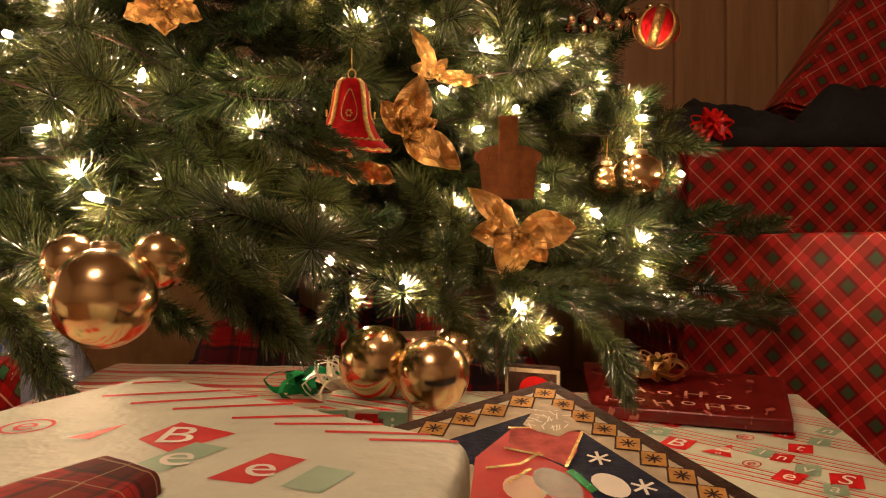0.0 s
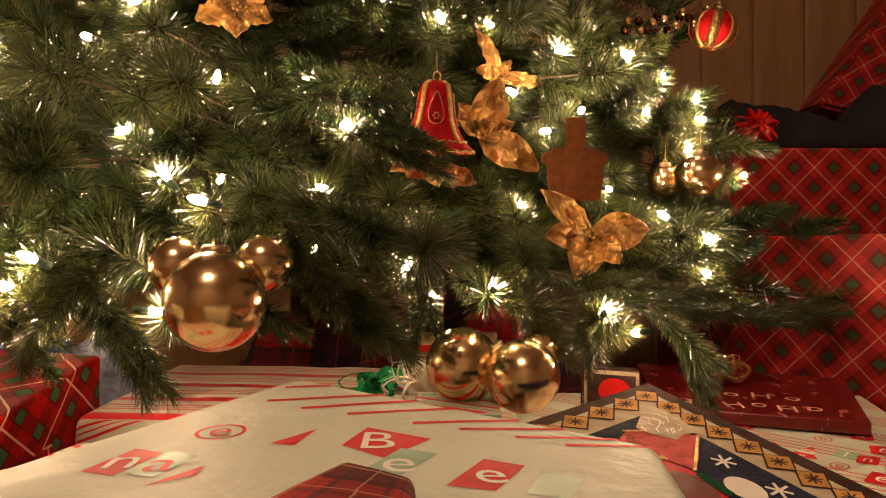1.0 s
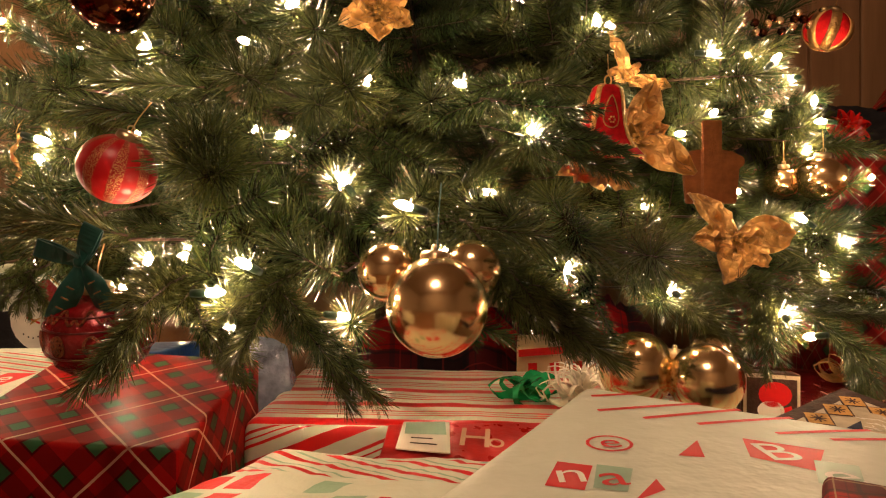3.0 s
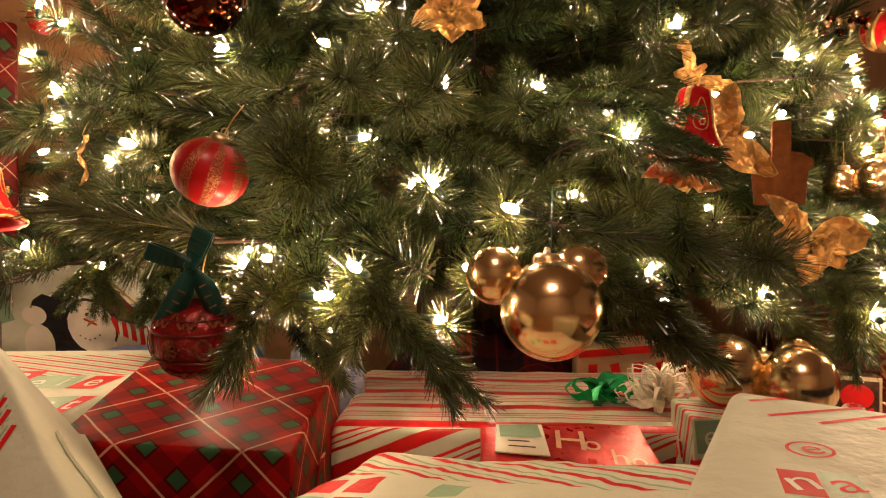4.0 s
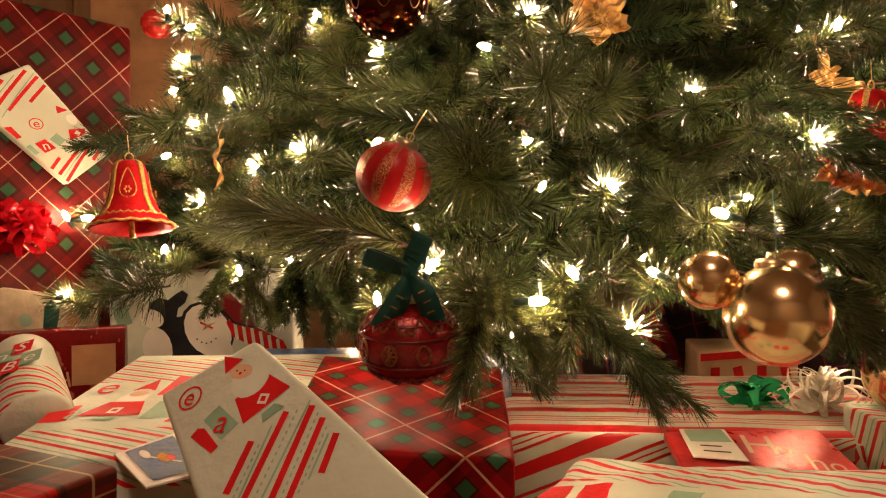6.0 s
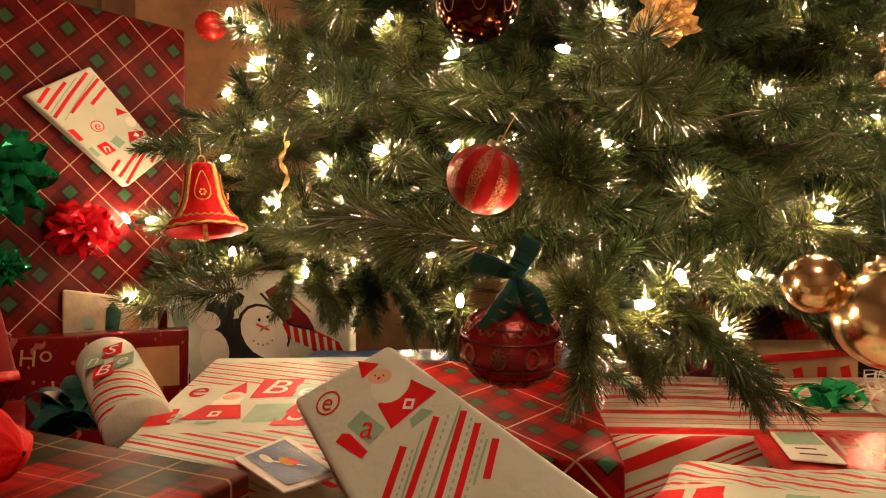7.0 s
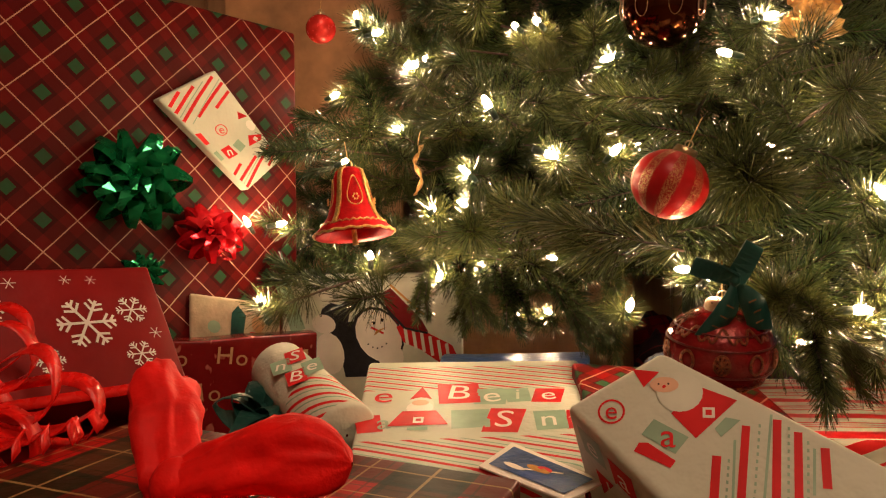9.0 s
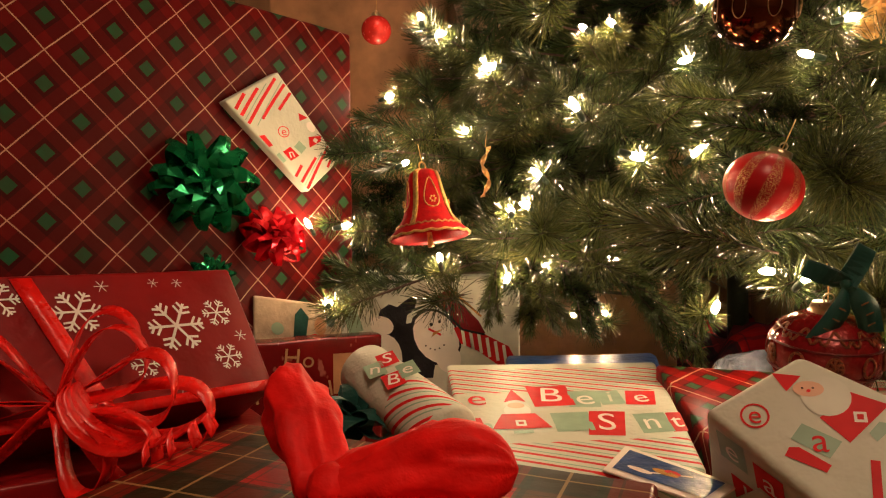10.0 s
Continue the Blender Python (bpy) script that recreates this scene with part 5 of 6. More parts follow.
# clear blue wrapped bauble pack
heap = cloth_heap("cellophane_pack", "crumpled blue cellophane pack", -.51, -.395, .735, .86, .36, "cellophane", 5.0, .03)

# photo card
f = Face((-.700, .452, .2385), (-.652, .392, .2375), (-.622, .424, .2375), (-.674, .494, .2420))
ob = thing("photo_card", "glossy blue picture card with a white border", "card")
card = part("card", gift_mesh("card", f, 0.0016, "white", r=0.0005, wrinkle=0.0), ob)
b = .006
printed(f, [("blue", [(b, b), (f.lx - b, b), (f.lx - b, f.ly - b), (b, f.ly - b)])], card, "picture", 0.0006)
printed(f, [("ochre", disc(f.lx * .5, f.ly * .5, .010, .004)), ("white", disc(f.lx * .3, f.ly * .32, .010, .003)), ("red", disc(f.lx * .55, f.ly * .56, .006, .004)), ("white", square(f.lx * .55, f.ly * .5, .03, .002, 30))], card, "picture", 0.0010)

# cream wrapped tube
a, b = Vector((-.882, .645, .270)), Vector((-.800, .535, .236))
q = (b - a).to_track_quat("Z", "Y").to_matrix().to_4x4()
ob = thing("wrapped_tube", "cream wrapped tube with red stripes and letter blocks", "gift")
ln = (b - a).length
top = q.to_3x3().inverted() @ Vector((0, -.6, .8))
top_at = math.atan2(top.y, top.x)
me = lathe("tube_body", [(.001, 0), (.024, 0), (.027, .003), (.027, ln * .3), (.0272, ln * .7), (.0268, ln - .003), (.024, ln), (.001, ln)], ["tube"], 32)
lay = me.uv_layers.new(name="UVMap")
for p in me.polygons:
    for li in p.loop_indices:
        v = me.vertices[me.loops[li].vertex_index].co
        lay.data[li].uv = (((math.atan2(v.y, v.x) - top_at + math.pi) % (2 * math.pi) - math.pi) * .027, v.z)
tube_body = part("tube_body", me, ob, m=Matrix.Translation(a) @ q)
# letters on its upper side
up = Vector((0, -.6, .8))
ax = (b - a).normalized()
across = ax.cross(up).normalized()
nrm = across.cross(ax).normalized()
p0 = a + nrm * .0275
f = Face(p0 + across * .02, p0 + across * .02 + ax * ln, p0 - across * .02 + ax * ln, p0 - across * .02)
for mat, ch, x, y in (("red", "S", .042, .027), ("red", "B", .074, .014), ("sage", "e", .070, .031), ("sage", "n", .048, .011)):
    printed(f, [(mat, square(x, y, .022, .017, -14))], ob, lift=0.0006)
    letter(f, ch, x, y, .022, 60, "white", ob, 0.0010)


# ---- ornaments ----
def cap_parts(parent, r, top, base=(0, 0)):
    x, y = base
    cap = part("cap", lathe("cap", [(r * .30, top - r * .08), (r * .32, top), (r * .28, top + r * .13), (.0005, top + r * .15)], ["cap"], 14), parent, "dull bronze cap", pose(x, y, 0))
    ring = [(r * .10 * math.cos(a), 0, top + r * .22 + r * .10 * math.sin(a)) for a in np.linspace(0, 6.28, 13)]
    part("loop", tube("loop", ring, .0007, ["cap"], 5), cap)


def thread(parent, top, length, mat="gold_braid", r=.0005):
    part("thread", tube("thread", [(0, 0, top), (.001, .004, top + length * .5), (.003, .012, top + length)], r, [mat], 5), parent)


def cluster(label, at, balls, cap_at):
    """Shiny glass balls joined into one hanging ornament."""
    ob = thing("bauble_cluster", label, "ornament", at=at)
    for x, y, z, r in balls:
        part("ball", lathe("ball", ball_profile(r, 1.0, 26), ["gold"], 40), ob, m=pose(x, y, z))
    part("cap", lathe("cap", [(.012, -.004), (.0125, .003), (.010, .006), (.003, .007), (.0025, .011), (.0005, .012)], ["cap"], 14), ob, "bronze cap", pose(*cap_at) @ Matrix.Scale(.85, 4))
    return ob


mouse = cluster("three joined gold glass balls, one large and two small, hanging", (-.243, .49, .325),
                [(0, 0, 0, .0365), (-.038, .028, .024, .0225), (.026, .034, .026, .0225)], (-.002, .006, .0350))
thread(mouse, .040, .05, "teal_ribbon")
pair = cluster("joined gold glass balls resting on a striped gift", (-.031, .613, .2525),
               [(.022, -.014, -.002, .0325), (-.030, .015, .003, .0345), (.042, .026, .014, .020)], (.004, .012, .016))


def bell(at, turn, lean, s):
    """Velvet bell with gold braid, a cap and a clapper."""
    ob = thing("bell_ornament", "red velvet bell ornament with gold braid, hanging in the tree", "bell", group="velvet bells", at=at)
    ob.rotation_euler = (radians(lean), 0, radians(turn))
    ob.scale = (s, s, s)
    prof = [(.0005, .040), (.009, .0395), (.0145, .036), (.0170, .028), (.0190, .015), (.0220, .0), (.0268, -.012), (.034, -.022), (.0405, -.028), (.0415, -.031), (.040, -.033), (.034, -.0300), (.028, -.024), (.0205, -.01), (.0165, .01), (.0005, .034)]
    part("bell_body", lathe("bell_body", prof, ["velvet"], 40), ob)
    ringp = [(.0418 * math.cos(a), .0418 * math.sin(a), -.0305 + .0008 * math.sin(17 * a)) for a in np.linspace(0, 2 * math.pi, 61)]
    part("braid", tube("braid", ringp, .0014, ["gold_braid"], 6), ob, "gold braid edge")
    ringp = [(.0335 * math.cos(a), .0335 * math.sin(a), -.0208 + .0010 * math.sin(30 * a)) for a in np.linspace(0, 2 * math.pi, 121)]
    part("braid", tube("braid", ringp, .0009, ["gold_braid"], 5), ob)
    for k in range(4):
        a = math.pi / 2 * k + .5
        line = []
        for r, h in prof[1:8]:
            line.append(((r + .0008) * math.cos(a), (r + .0008) * math.sin(a), h))
        part("braid", strip("braid", line, (-math.sin(a), math.cos(a), 0), .0055, ["gold_braid"], .0006), ob)
        m = a + math.pi / 4
        loop = []
        for t in np.linspace(0, 2 * math.pi, 25):
            h = .012 - .016 * math.cos(t)
            w = .34 * math.sin(t) * (1.0 - .45 * (h - .012) / .016)
            r = float(np.interp(-h, [-p[1] for p in prof[1:9]], [p[0] for p in prof[1:9]])) + .0008
            loop.append((r * math.cos(m + w), r * math.sin(m + w), h))
        part("cord", tube("cord", loop, .0006, ["gold_braid"], 5), ob)
        r = .0245
        for j in range(6):
            part("bead", BEAD, ob, m=pose(r * math.cos(m + .11 * math.cos(j * 1.05)), r * math.sin(m + .11 * math.cos(j * 1.05)), .004 + .0028 * math.sin(j * 1.05)))
    part("clapper", tube("clapper", [(0, 0, .01), (0, 0, -.036), (.0005, 0, -.042)], .0022, ["gold_braid"], 8, 1.6), ob)
    part("loop", tube("loop", [(.004 * math.cos(a), 0, .044 + .005 * math.sin(a)) for a in np.linspace(0, 6.28, 13)], .0009, ["gold_braid"], 5), ob)
    part("thread", tube("thread", [(0, 0, .048), (0, .004, .07)], .0004, ["gold_braid"], 5), ob)
    return ob


PEARL = [lathe("bead", ball_profile(.0062, 1, 10), [m], 14) for m in ("brown_glass", "gold")]
BEAD = lathe("bead", ball_profile(.0011, 1, 6), ["gold_braid"], 8)
bell((-.087, .642, .483), 20, 8, .92)
bell((-.825, .745, .430), 35, -10, 1.05)


def glitter_ball(name, label, at, r, flat, base, pattern, turn=0.0):
    """A glass ball with bands of gold glitter laid over it."""
    ob = thing(name, label, "ornament", at=at)
    ob.rotation_euler = (radians(10), radians(turn), 0)
    part("ball", lathe("ball", ball_profile(r, flat, 28), [base], 48), ob)
    pattern(ob, r, flat)
    cap_parts(ob, r, r * flat)
    thread(ob, r * flat + .004, .03)
    return ob


def band_on(ob, r, flat, path, width, mat="glitter", lift=.0008):
    """A ribbon of glitter along (longitude, latitude) pairs."""
    pts, sides = [], []
    for lon, lat in path:
        n = Vector((math.cos(lat) * math.cos(lon), math.cos(lat) * math.sin(lon), math.sin(lat)))
        pts.append(Vector((n.x * (r + lift), n.y * (r + lift), n.z * (r + lift) * flat)))
    for k, p in enumerate(pts):
        d = (pts[min(k + 1, len(pts) - 1)] - pts[max(k - 1, 0)]).normalized()
        sides.append(tuple(d.cross(p.normalized())))
    part("glitter_band", strip("glitter_band", pts, sides, width, [mat], .0004), ob, "gold glitter")


def stripes_on(ob, r, flat):
    for k in range(7):
        a = 2 * math.pi * k / 7
        band_on(ob, r, flat, [(a, t) for t in np.linspace(-1.4, 1.4, 20)], r * .42, "gold_foil")


def bands_on(ob, r, flat):
    for lat in (-.62, -.30, .30, .62):
        band_on(ob, r, flat, [(t, lat) for t in np.linspace(0, 6.29, 60)], r * .035, "maroon_line")
    for k in range(10):
        a = 2 * math.pi * k / 10
        loop = [(a + .13 * math.cos(t), .21 * math.sin(t)) for t in np.linspace(0, 6.29, 20)]
        band_on(ob, r, flat, loop, r * .05, "glitter")
        if k % 2:
            for j in range(4):
                t = j * math.pi / 4
                band_on(ob, r, flat, [(a + s * .12 * math.cos(t), s * .2 * math.sin(t)) for s in (-1, -.5, 0, .5, 1)], r * .05, "glitter", .0014)
        band_on(ob, r, flat, [(a + .2 * s, .62 + .16 * math.cos(3 * s)) for s in np.linspace(-1.5, 1.5, 12)], r * .05, "glitter")
        band_on(ob, r, flat, [(a + .2 * s, -.75 - .16 * math.cos(3 * s)) for s in np.linspace(-1.5, 1.5, 12)], r * .05, "glitter")


def oval_on(ob, r, flat):
    for k in range(8):
        a = 2 * math.pi * k / 8
        band_on(ob, r, flat, [(a + .16 * math.cos(t), .3 * math.sin(t)) for t in np.linspace(0, 6.29, 20)], r * .014, "dull_gold")


glitter_ball("bauble", "red satin bauble with swirls of gold glitter, hanging", (-.525, .60, .437), .0335, .90, "red_striped", lambda *a: None, 24)
glitter_ball("bauble", "red bauble with upright gold stripes, hanging", (.300, .958, .671), .0315, .87, "velvet", stripes_on, 14)
glitter_ball("bauble", "dark brown glass bauble with faint gold ovals, hanging", (-.53, .60, .592), .0355, 1.0, "brown_glass", oval_on, 0)
maroon = glitter_ball("bauble", "large maroon bauble with gold glitter bands and a teal bow", (-.508, .536, .302), .0405, .84, "maroon_glass", bands_on, 0)
glitter_ball("bauble", "shiny gold glass bauble, hanging", (.258, .90, .458), .034, .85, "gold", lambda *a: None, 0)
glitter_ball("bauble", "small shiny gold glass bauble, hanging behind another", (.222, .93, .455), .024, .9, "gold", lambda *a: None, 0)


def ribbon_bow(parent, at, s, mat):
    """A flat tied bow of stiff ribbon: two pressed loops that rise to the sides and two notched tails."""
    at = Vector(at)
    for ang, ln, wide in ((158, 1.30, .52), (62, 1.15, .58)):
        d, up = Vector((math.cos(radians(ang)), 0, math.sin(radians(ang)))), Vector((-math.sin(radians(ang)), 0, math.cos(radians(ang))))
        pts, sides = [], []
        for t in np.linspace(0, 1, 17):
            out = math.sin(math.pi * t) ** .62
            pts.append(d * (s * ln * out) + Vector((0, -.10 * s + .26 * s * (t - .5) * out, 0)) + up * (.05 * s * math.sin(4 * t)))
            sides.append(up * (.35 + .65 * out) + Vector((0, .35 * (1 - out), 0)))
        me = strip("loop", pts, sides, s * wide, [mat], .0006)
        me.polygons.foreach_set("use_smooth", [False] * len(me.polygons))
        part("loop", me, parent, m=Matrix.Translation(at))
    for ang, ln, twist in ((-112, 1.75, .25), (-60, 1.65, -.3)):
        d = Vector((math.cos(radians(ang)), 0, math.sin(radians(ang))))
        across = Vector((-d.z, 0, d.x))
        n = 14
        verts, faces = [], []
        for i in range(n + 1):
            t = i / n
            w = s * (.10 + .24 * min(1, 2.2 * t))
            mid = d * (s * ln * t) + Vector((0, -.14 * s - .22 * s * math.sin(2.6 * t), 0)) + across * (.10 * s * math.sin(4 * t + twist))
            for sg, notch in ((-1, .16), (0, 0), (1, .16)):
                p = mid + across * (sg * w) + d * (s * notch * (t ** 6)) + Vector((0, .18 * s * sg * twist + .05 * s * abs(sg), 0))
                verts += [p, p + Vector((0, .0007, 0))]
        for i in range(n):
            for j in (0, 2):
                a, b = i * 6 + j, (i + 1) * 6 + j
                faces += [(a, a + 2, b + 2, b), (a + 1, b + 1, b + 3, a + 3)]
            a, b = i * 6, (i + 1) * 6
            faces += [(a, b, b + 1, a + 1), (a + 4, a + 5, b + 5, b + 4)]
        part("tail", mesh_of("tail", verts, faces, [mat]), parent, m=Matrix.Translation(at))
        for t0 in (.42, .62, .82):
            mid = d * (s * ln * t0) + Vector((0, -.14 * s - .22 * s * math.sin(2.6 * t0) - .0012, 0)) + across * (.10 * s * math.sin(4 * t0 + twist))
            bar = [mid + across * (s * x) + d * (s * y) + Vector((0, -k * .0004, 0)) for k in (0, 1) for x, y in ((-.10, -.03), (.12, -.01), (.10, .03), (-.12, .01))]
            part("writing_bar", mesh_of("writing_bar", bar, [(0, 3, 2, 1), (4, 5, 6, 7), (0, 1, 5, 4), (1, 2, 6, 5), (2, 3, 7, 6), (3, 0, 4, 7)], ["dull_gold"], False), parent, m=Matrix.Translation(at))
    part("knot", lathe("knot", ball_profile(s * .17, 1.1, 8), [mat], 12), parent, m=Matrix.Translation(at + Vector((0, -.12 * s, 0))))


ribbon_bow(maroon, (0, -.018, .060), .0255, "teal_ribbon")


def petal_mesh(length, width, seed):
    r = np.random.default_rng(seed)
    verts, faces = [], []
    n, m = 9, 6
    for i in range(n + 1):
        s = i / n
        w = width * (math.sin(math.pi * min(1, s * .97 + .03)) ** .75) * (1 - .25 * s)
        for j in range(m + 1):
            t = 2 * j / m - 1
            verts.append((t * w / 2, s * length, .10 * length * math.sin(2.2 * s) + .12 * w * abs(t) + r.normal(0, .0028)))
    for i in range(n):
        for j in range(m):
            k = i * (m + 1) + j
            faces.append((k, k + 1, k + m + 2, k + m + 1))
    me = mesh_of("petal", verts, faces, ["gold_foil"], False)
    return me


def poinsettia(at, s, turn, lean, petals, label="crinkled gold foil poinsettia flower clipped to the tree"):
    ob = thing("foil_flower", label, "ornament", at=at)
    ob.rotation_euler = (radians(lean), 0, radians(turn))
    for k, (angle, long, wide) in enumerate(petals):
        pe = part("petal", petal_mesh(s * long, s * wide, 50 + k + int(1000 * s)), ob, m=pose(0, 0, 0, rng.uniform(-4, 20), 0, angle - 90))
        pe.modifiers.new("thickness", "SOLIDIFY").thickness = .0008
    for k in range(5):
        part("stamen", BEAD, ob, m=pose(.004 * math.cos(k * 1.26), .004 * math.sin(k * 1.26), .006) @ Matrix.Scale(2.2, 4))
    return ob


poinsettia((.083, .750, .378), .060, 4, 84, ((140, 1.25, .55), (4, 1.05, .80), (-50, .75, .6), (-112, .95, .78), (182, .90, .62)))
poinsettia((-.010, .850, .575), .043, 20, 82, ((125, 1.5, .62), (168, .8, .55), (-8, 1.35, .55), (60, .6, .4)))
poinsettia((-.040, .712, .480), .052, 14, 84, ((75, 1.2, .85), (-38, 1.35, .85), (20, .7, .5), (130, .8, .6)), "crinkled gold foil flower tucked behind the bell")
poinsettia((-.090, .675, .440), .045, 10, 66, ((190, 1.0, .65), (-20, 1.0, .6), (-80, .5, .5)), "crinkled gold foil leaves under the bell")
poinsettia((-.312, .770, .634), .052, 10, 84, ((100, 1.0, .7), (40, .9, .7), (-20, .8, .6), (-90, .7, .8), (200, .9, .7), (150, .8, .6)))

# small ornaments deeper in the tree
ob = thing("icicle_ornament", "small twisted gold icicle ornament hanging in the tree", "ornament", at=(-.756, .825, .477))
pts = [(.004 * math.cos(9 * t), .004 * math.sin(9 * t), .030 - .060 * t) for t in np.linspace(0, 1, 30)]
part("twist", strip("twist", pts, [(math.cos(12 * t), math.sin(12 * t), .2) for t in np.linspace(0, 1, 30)], .006, ["gold_foil"], .0008), ob)
thread(ob, .030, .02)
ob = thing("bead_spray", "spray of small brown and gold glass beads", "ornament", at=(.235, .955, .670))
for k in range(16):
    part("bead", PEARL[k % 2], ob, m=pose(-.060 + .0075 * k + rng.uniform(-.003, .003), rng.uniform(-.01, .01), .018 * math.sin(k * 1.3) * .6 + .0012 * k))
part("stem", tube("stem", [(-.064, 0, -.002), (0, 0, .004), (.058, 0, .018)], .0008, ["twig"], 5), ob)
glitter_ball("bauble", "small plain red bauble behind the branches", (-.905, 1.0, .705), .022, .95, "red_glass", lambda *a: None, 0)
ob = thing("lamp_holder", "small white plastic lamp holder at a branch end", "lamp holder", at=(.406, 1.02, .299))
part("holder", lathe("holder", [(.001, -.033), (.0055, -.032), (.0065, -.028), (.0065, .020), (.0050, .026), (.0050, .032), (.001, .033)], ["white"], 12), ob, m=pose(0, 0, 0, 0, 88, 4))

# brown cut-out ornament
ob = thing("cutout_ornament", "flat brown wooden cut-out ornament with a raised bar", "ornament", at=(.077, .806, .461))
part("plate", extrude_outline("plate", [(-.030, -.042), (.030, -.042), (.034, .0), (.040, .004), (.040, .012), (.026, .020), (.012, .022), (-.012, .022), (-.026, .020), (-.040, .012), (-.040, .004), (-.034, .0)], .004, ["biscuit"], .0012), ob)
part("bar", extrude_outline("bar", [(-.0115, -.040), (.0115, -.040), (.0115, .056), (-.0115, .056)], .004, ["biscuit"], .001), ob, m=pose(0, -.004, 0))


# ---- bows ----
def loop_bow(name, label, at, r, mat, tiers=((10, .18, 1.0), (8, .75, .85), (5, 1.15, .6)), lean=(0, 0), width=.32):
    """A star bow: tiers of pointed ribbon loops."""
    ob = thing(name, label, "bow", at=at)
    ob.rotation_euler = (radians(lean[0]), 0, radians(lean[1]))
    pts = []
    for t in np.linspace(0, 1, 13):
        a = math.pi * t
        x = 1 - abs(2 * t - 1) ** 1.25
        pts.append((r * x, 0, r * .26 * math.sin(2 * a) + .02 * r * t))
    tip = [r * width * (1.15 - .85 * math.sin(math.pi * t) ** 3) for t in np.linspace(0, 1, 13)]
    me = strip("loop", pts, [(.25 * math.sin(2 * math.pi * t), 1, .45 * math.cos(math.pi * t)) for t in np.linspace(0, 1, 13)], tip, [mat], .0004)
    me.polygons.foreach_set("use_smooth", [False] * len(me.polygons))
    for count, up, sc in tiers:
        for k in range(count):
            a = 360 * (k + rng.uniform(-.2, .2)) / count
            m = Matrix.Rotation(radians(a), 4, "Z") @ Matrix.Rotation(-up + rng.uniform(-.12, .12), 4, "Y") @ Matrix.Rotation(rng.uniform(-.3, .3), 4, "X") @ Matrix.Scale(sc, 4)
            part("loop", me, ob, m=Matrix.Translation((0, 0, .15 * r)) @ m)
    part("centre", lathe("centre", ball_profile(r * .16, .8, 8), [mat], 10), ob, m=pose(0, 0, r * .3))
    return ob


loop_bow("gift_bow", "shiny green foil bow on the tall plaid box", (-1.095, .815, .462), .064, "green_foil", ((11, .10, 1.0), (10, .55, .95), (7, 1.0, .8)), (75, 25), .42)
loop_bow("gift_bow", "shiny red foil bow beside the plaid box", (-1.030, .875, .397), .045, "red_foil", ((11, .10, 1.0), (9, .6, .9), (6, 1.05, .7)), (60, 40), .42)
loop_bow("gift_bow", "small flat green foil bow on the striped box", (-.150, .735, .2085), .042, "bright_green_foil", ((6, .06, 1.0), (3, .45, .6)), width=.42)
loop_bow("gift_bow", "small dark green foil bow low on the tall plaid box", (-1.086, .812, .354), .028, "green_foil", lean=(70, 30))
loop_bow("gift_bow", "silver foil bow on the striped box", (-.098, .697, .209), .047, "silver_foil", ((9, .2, 1.0), (8, .7, .95), (5, 1.1, .8)), width=.17)
loop_bow("gift_bow", "dull red bow on the dark cloth", (.475, 1.215, .572), .040, "red_ribbon", lean=(60, 0))
loop_bow("gift_bow", "dark teal ribbon bow beside the wrapped tube", (-.885, .595, .232), .042, "teal_ribbon", ((5, .1, 1.0), (4, .6, .8)), (20, 30), .62)
loop_bow("gift_bow", "gold foil bow on the maroon gift", (.27, .86, .198), .042, "gold_foil", ((6, .3, 1.0), (5, .8, .8)))


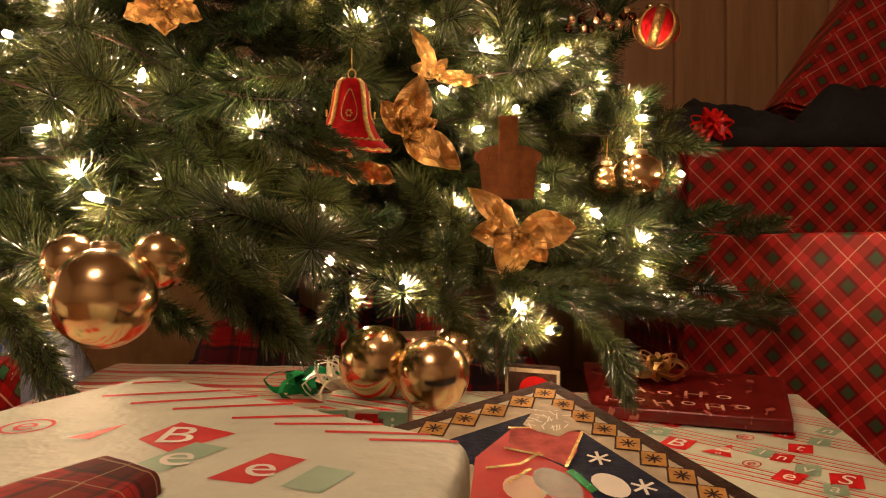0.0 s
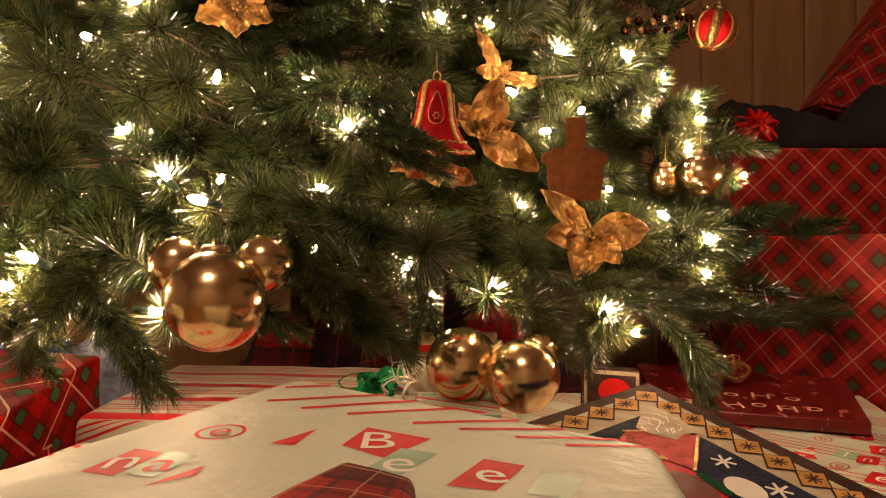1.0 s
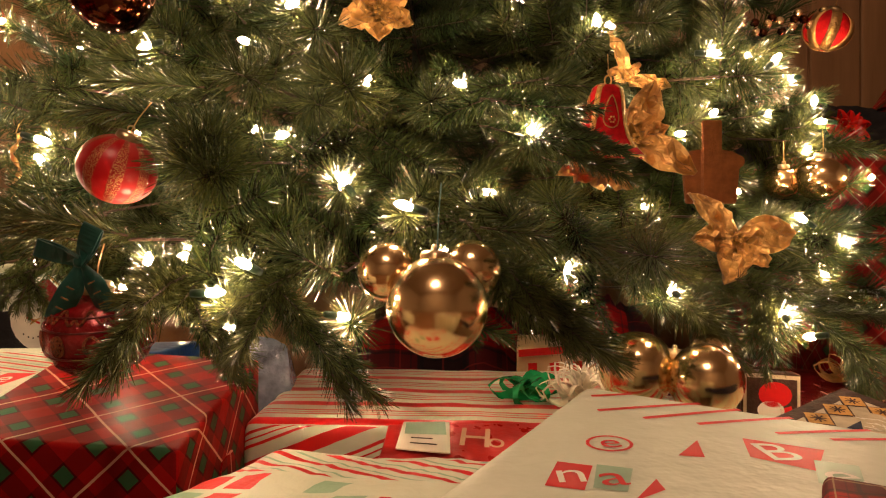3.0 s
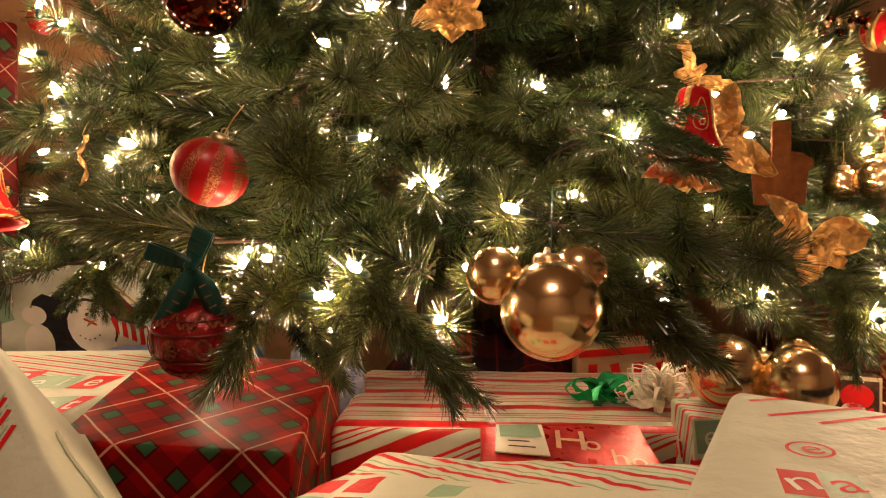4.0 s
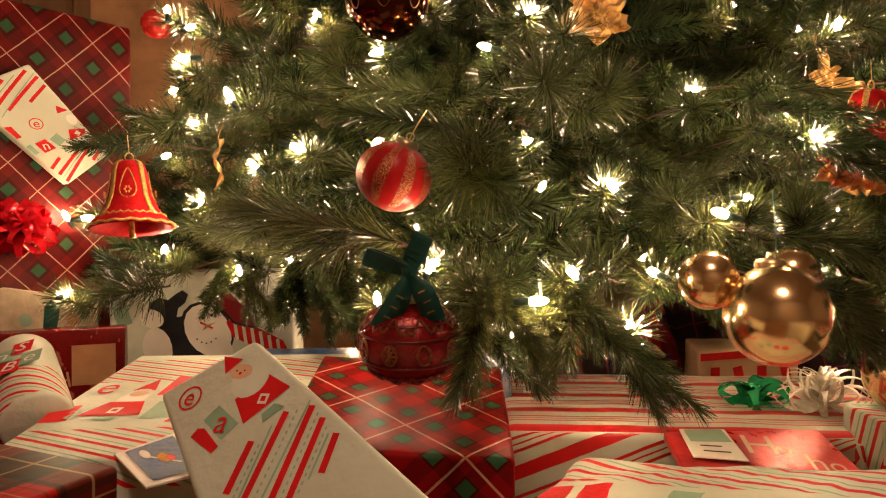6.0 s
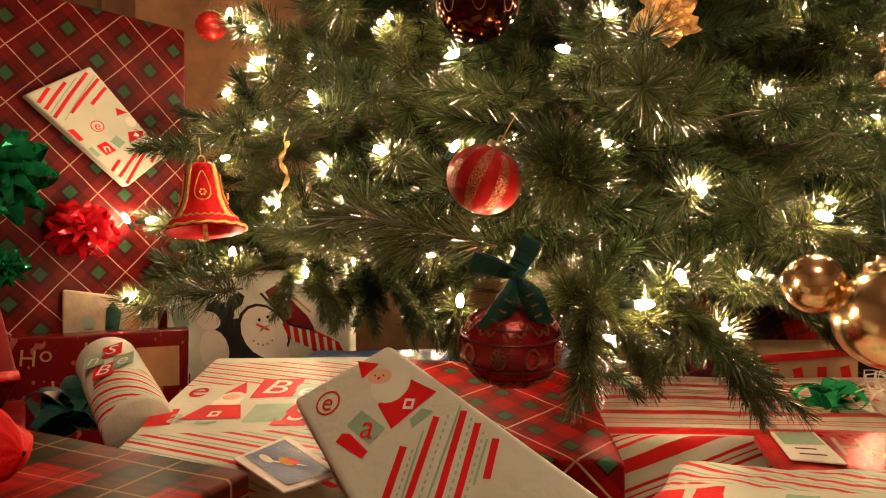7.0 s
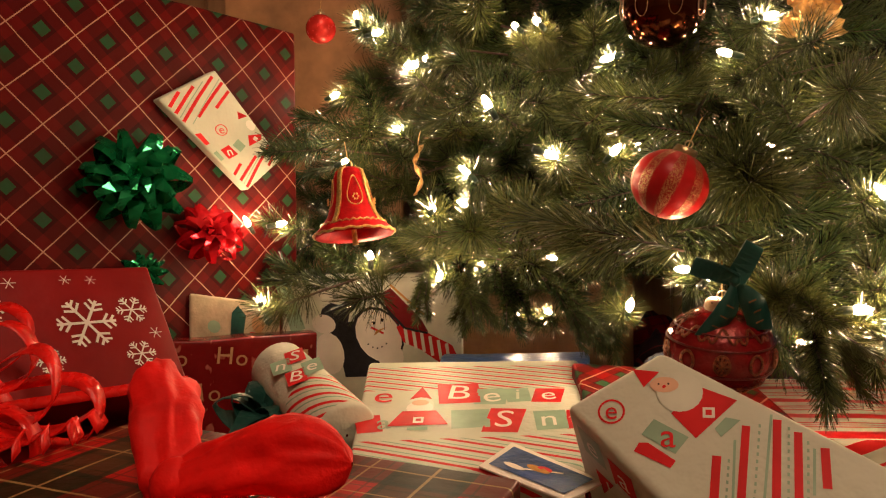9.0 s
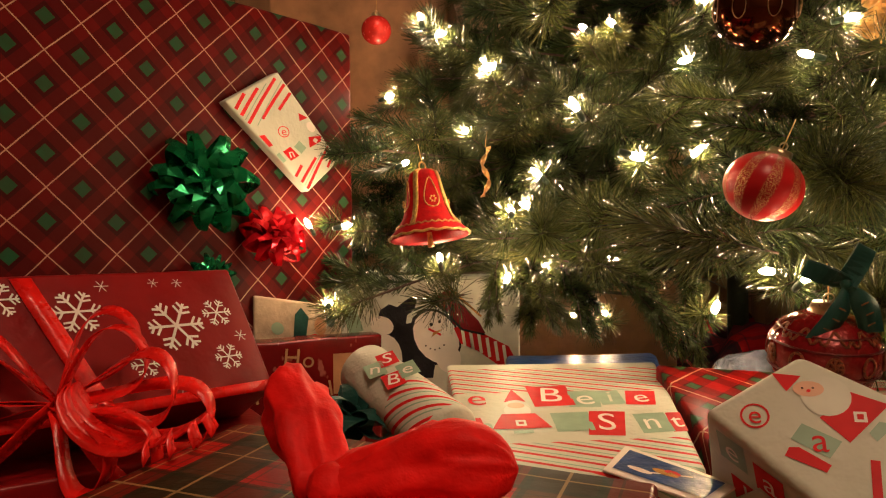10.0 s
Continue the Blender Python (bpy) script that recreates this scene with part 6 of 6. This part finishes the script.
def felt_bow(at):
    """A big soft bow: two puffed lobes that spread from a low knot, and a hanging tail."""
    ob = thing("fabric_bow", "big soft bright red fabric bow on the tartan gift", "bow", at=at)
    for seed, (dx, dy, rise), fat in ((-1, (-.042, .082, .034), 1.12), (1, (.100, -.026, .022), .88)):
        verts, faces = [], []
        n, m = 34, 48
        ahead = Vector((dx, dy, 0)).normalized()
        across = Vector((ahead.y, -ahead.x, 0))
        for i in range(n + 1):
            s = i / n
            wide = fat * (.0155 + .0085 * s ** .7) * math.sqrt(max(0.0, 1 - max(0.0, (s - .66) / .3405) ** 2))
            mid = Vector((dx * s, dy * s, rise * math.sin(1.9 * s)))
            for j in range(m):
                a = 2 * math.pi * j / m
                fold = .16 * math.sin(3 * a + 4 * s + seed) + .10 * math.sin(6 * a + 2 * seed + 2 * s) * (1 - .6 * s)
                crease = .20 * abs(noise.noise(Vector((s * 3 + 4, math.cos(a) * 2.6 + s, math.sin(a) * 2.6 + seed)))) ** .6
                rr = wide * (1 + fold * .7 - crease + .16 * noise.noise(Vector((s * 4, math.cos(a) * 2, math.sin(a) * 2 + seed))))
                verts.append(mid + across * (rr * .9 * math.cos(a)) + Vector((0, 0, rr * 1.1 * math.sin(a))))
        for i in range(n):
            for j in range(m):
                k = (j + 1) % m
                faces.append((i * m + j, i * m + k, (i + 1) * m + k, (i + 1) * m + j))
        faces.append(tuple(j for j in range(m))[::-1])
        part("lobe", mesh_of("lobe", verts, faces, ["red_fabric"]), ob)
    part("knot", lathe("knot", ball_profile(.014, 1.0, 12), ["red_fabric"], 16), ob, m=pose(.004, -.004, .004))
    tail = [(.01 + .07 * t, -.06 * t, -.002 - .004 * t) for t in np.linspace(0, 1, 8)]
    part("tail", strip("tail", tail, (.5, 1, 0), .034, ["red_fabric"], .0012), ob)
    return ob


felt_bow((-.867, .362, .256))

# curling ribbons on the snowflake box
ob = thing("ribbon_bow", "loose curling red satin ribbon bow on the snowflake gift", "bow", at=(-1.090, .500, .274))
for ang, r, fat, back in ((56, .074, .32, .02), (36, .078, .30, -.01), (12, .100, .24, -.03), (-6, .115, .20, .00), (-22, .095, .26, -.04), (150, .085, .34, -.02), (172, .095, .28, .01), (200, .090, .30, -.03), (-40, .070, .3, -.05)):
    c, sn = math.cos(radians(ang)), math.sin(radians(ang))
    pts, sides = [], []
    for t in np.linspace(0, 1, 26):
        x, z = r * math.sin(math.pi * t) ** .8, fat * r * math.sin(2 * math.pi * t)
        pts.append((c * x - sn * z, back * math.sin(math.pi * t) + .006 * math.sin(7 * t + ang), sn * x + c * z))
        sides.append((-.25 * sn, 1.0, .25 * c + .3 * math.sin(4 * t + ang)))
    part("ribbon_loop", strip("ribbon_loop", pts, sides, .015, ["red_ribbon"], .0004), ob)
for k in range(6):
    a = rng.uniform(-.9, .6)
    pts = []
    for t in np.linspace(0, 1, 30):
        w = 9.0 * t
        pts.append((math.cos(a) * .13 * t + .012 * math.cos(w), math.sin(a) * .10 * t - .02, .012 * math.sin(w) - .035 * t + .01))
    part("ribbon_tail", strip("ribbon_tail", pts, (.1, .8, .5), .009, ["red_ribbon"], .0004), ob)


# each thing's empty stands at the thing's base
bpy.context.view_layer.update()
for ob in [o for o in scene.objects if o.type == "EMPTY" and o.parent is None and o.location.length == 0]:
    lo, hi = Vector((9, 9, 9)), Vector((-9, -9, -9))
    for ch in ob.children:
        for k in ch.bound_box:
            w = ch.matrix_world @ Vector(k)
            lo, hi = Vector(map(min, lo, w)), Vector(map(max, hi, w))
    base = Vector(((lo.x + hi.x) / 2, (lo.y + hi.y) / 2, lo.z))
    ob.location = base
    for ch in ob.children:
        ch.location -= base
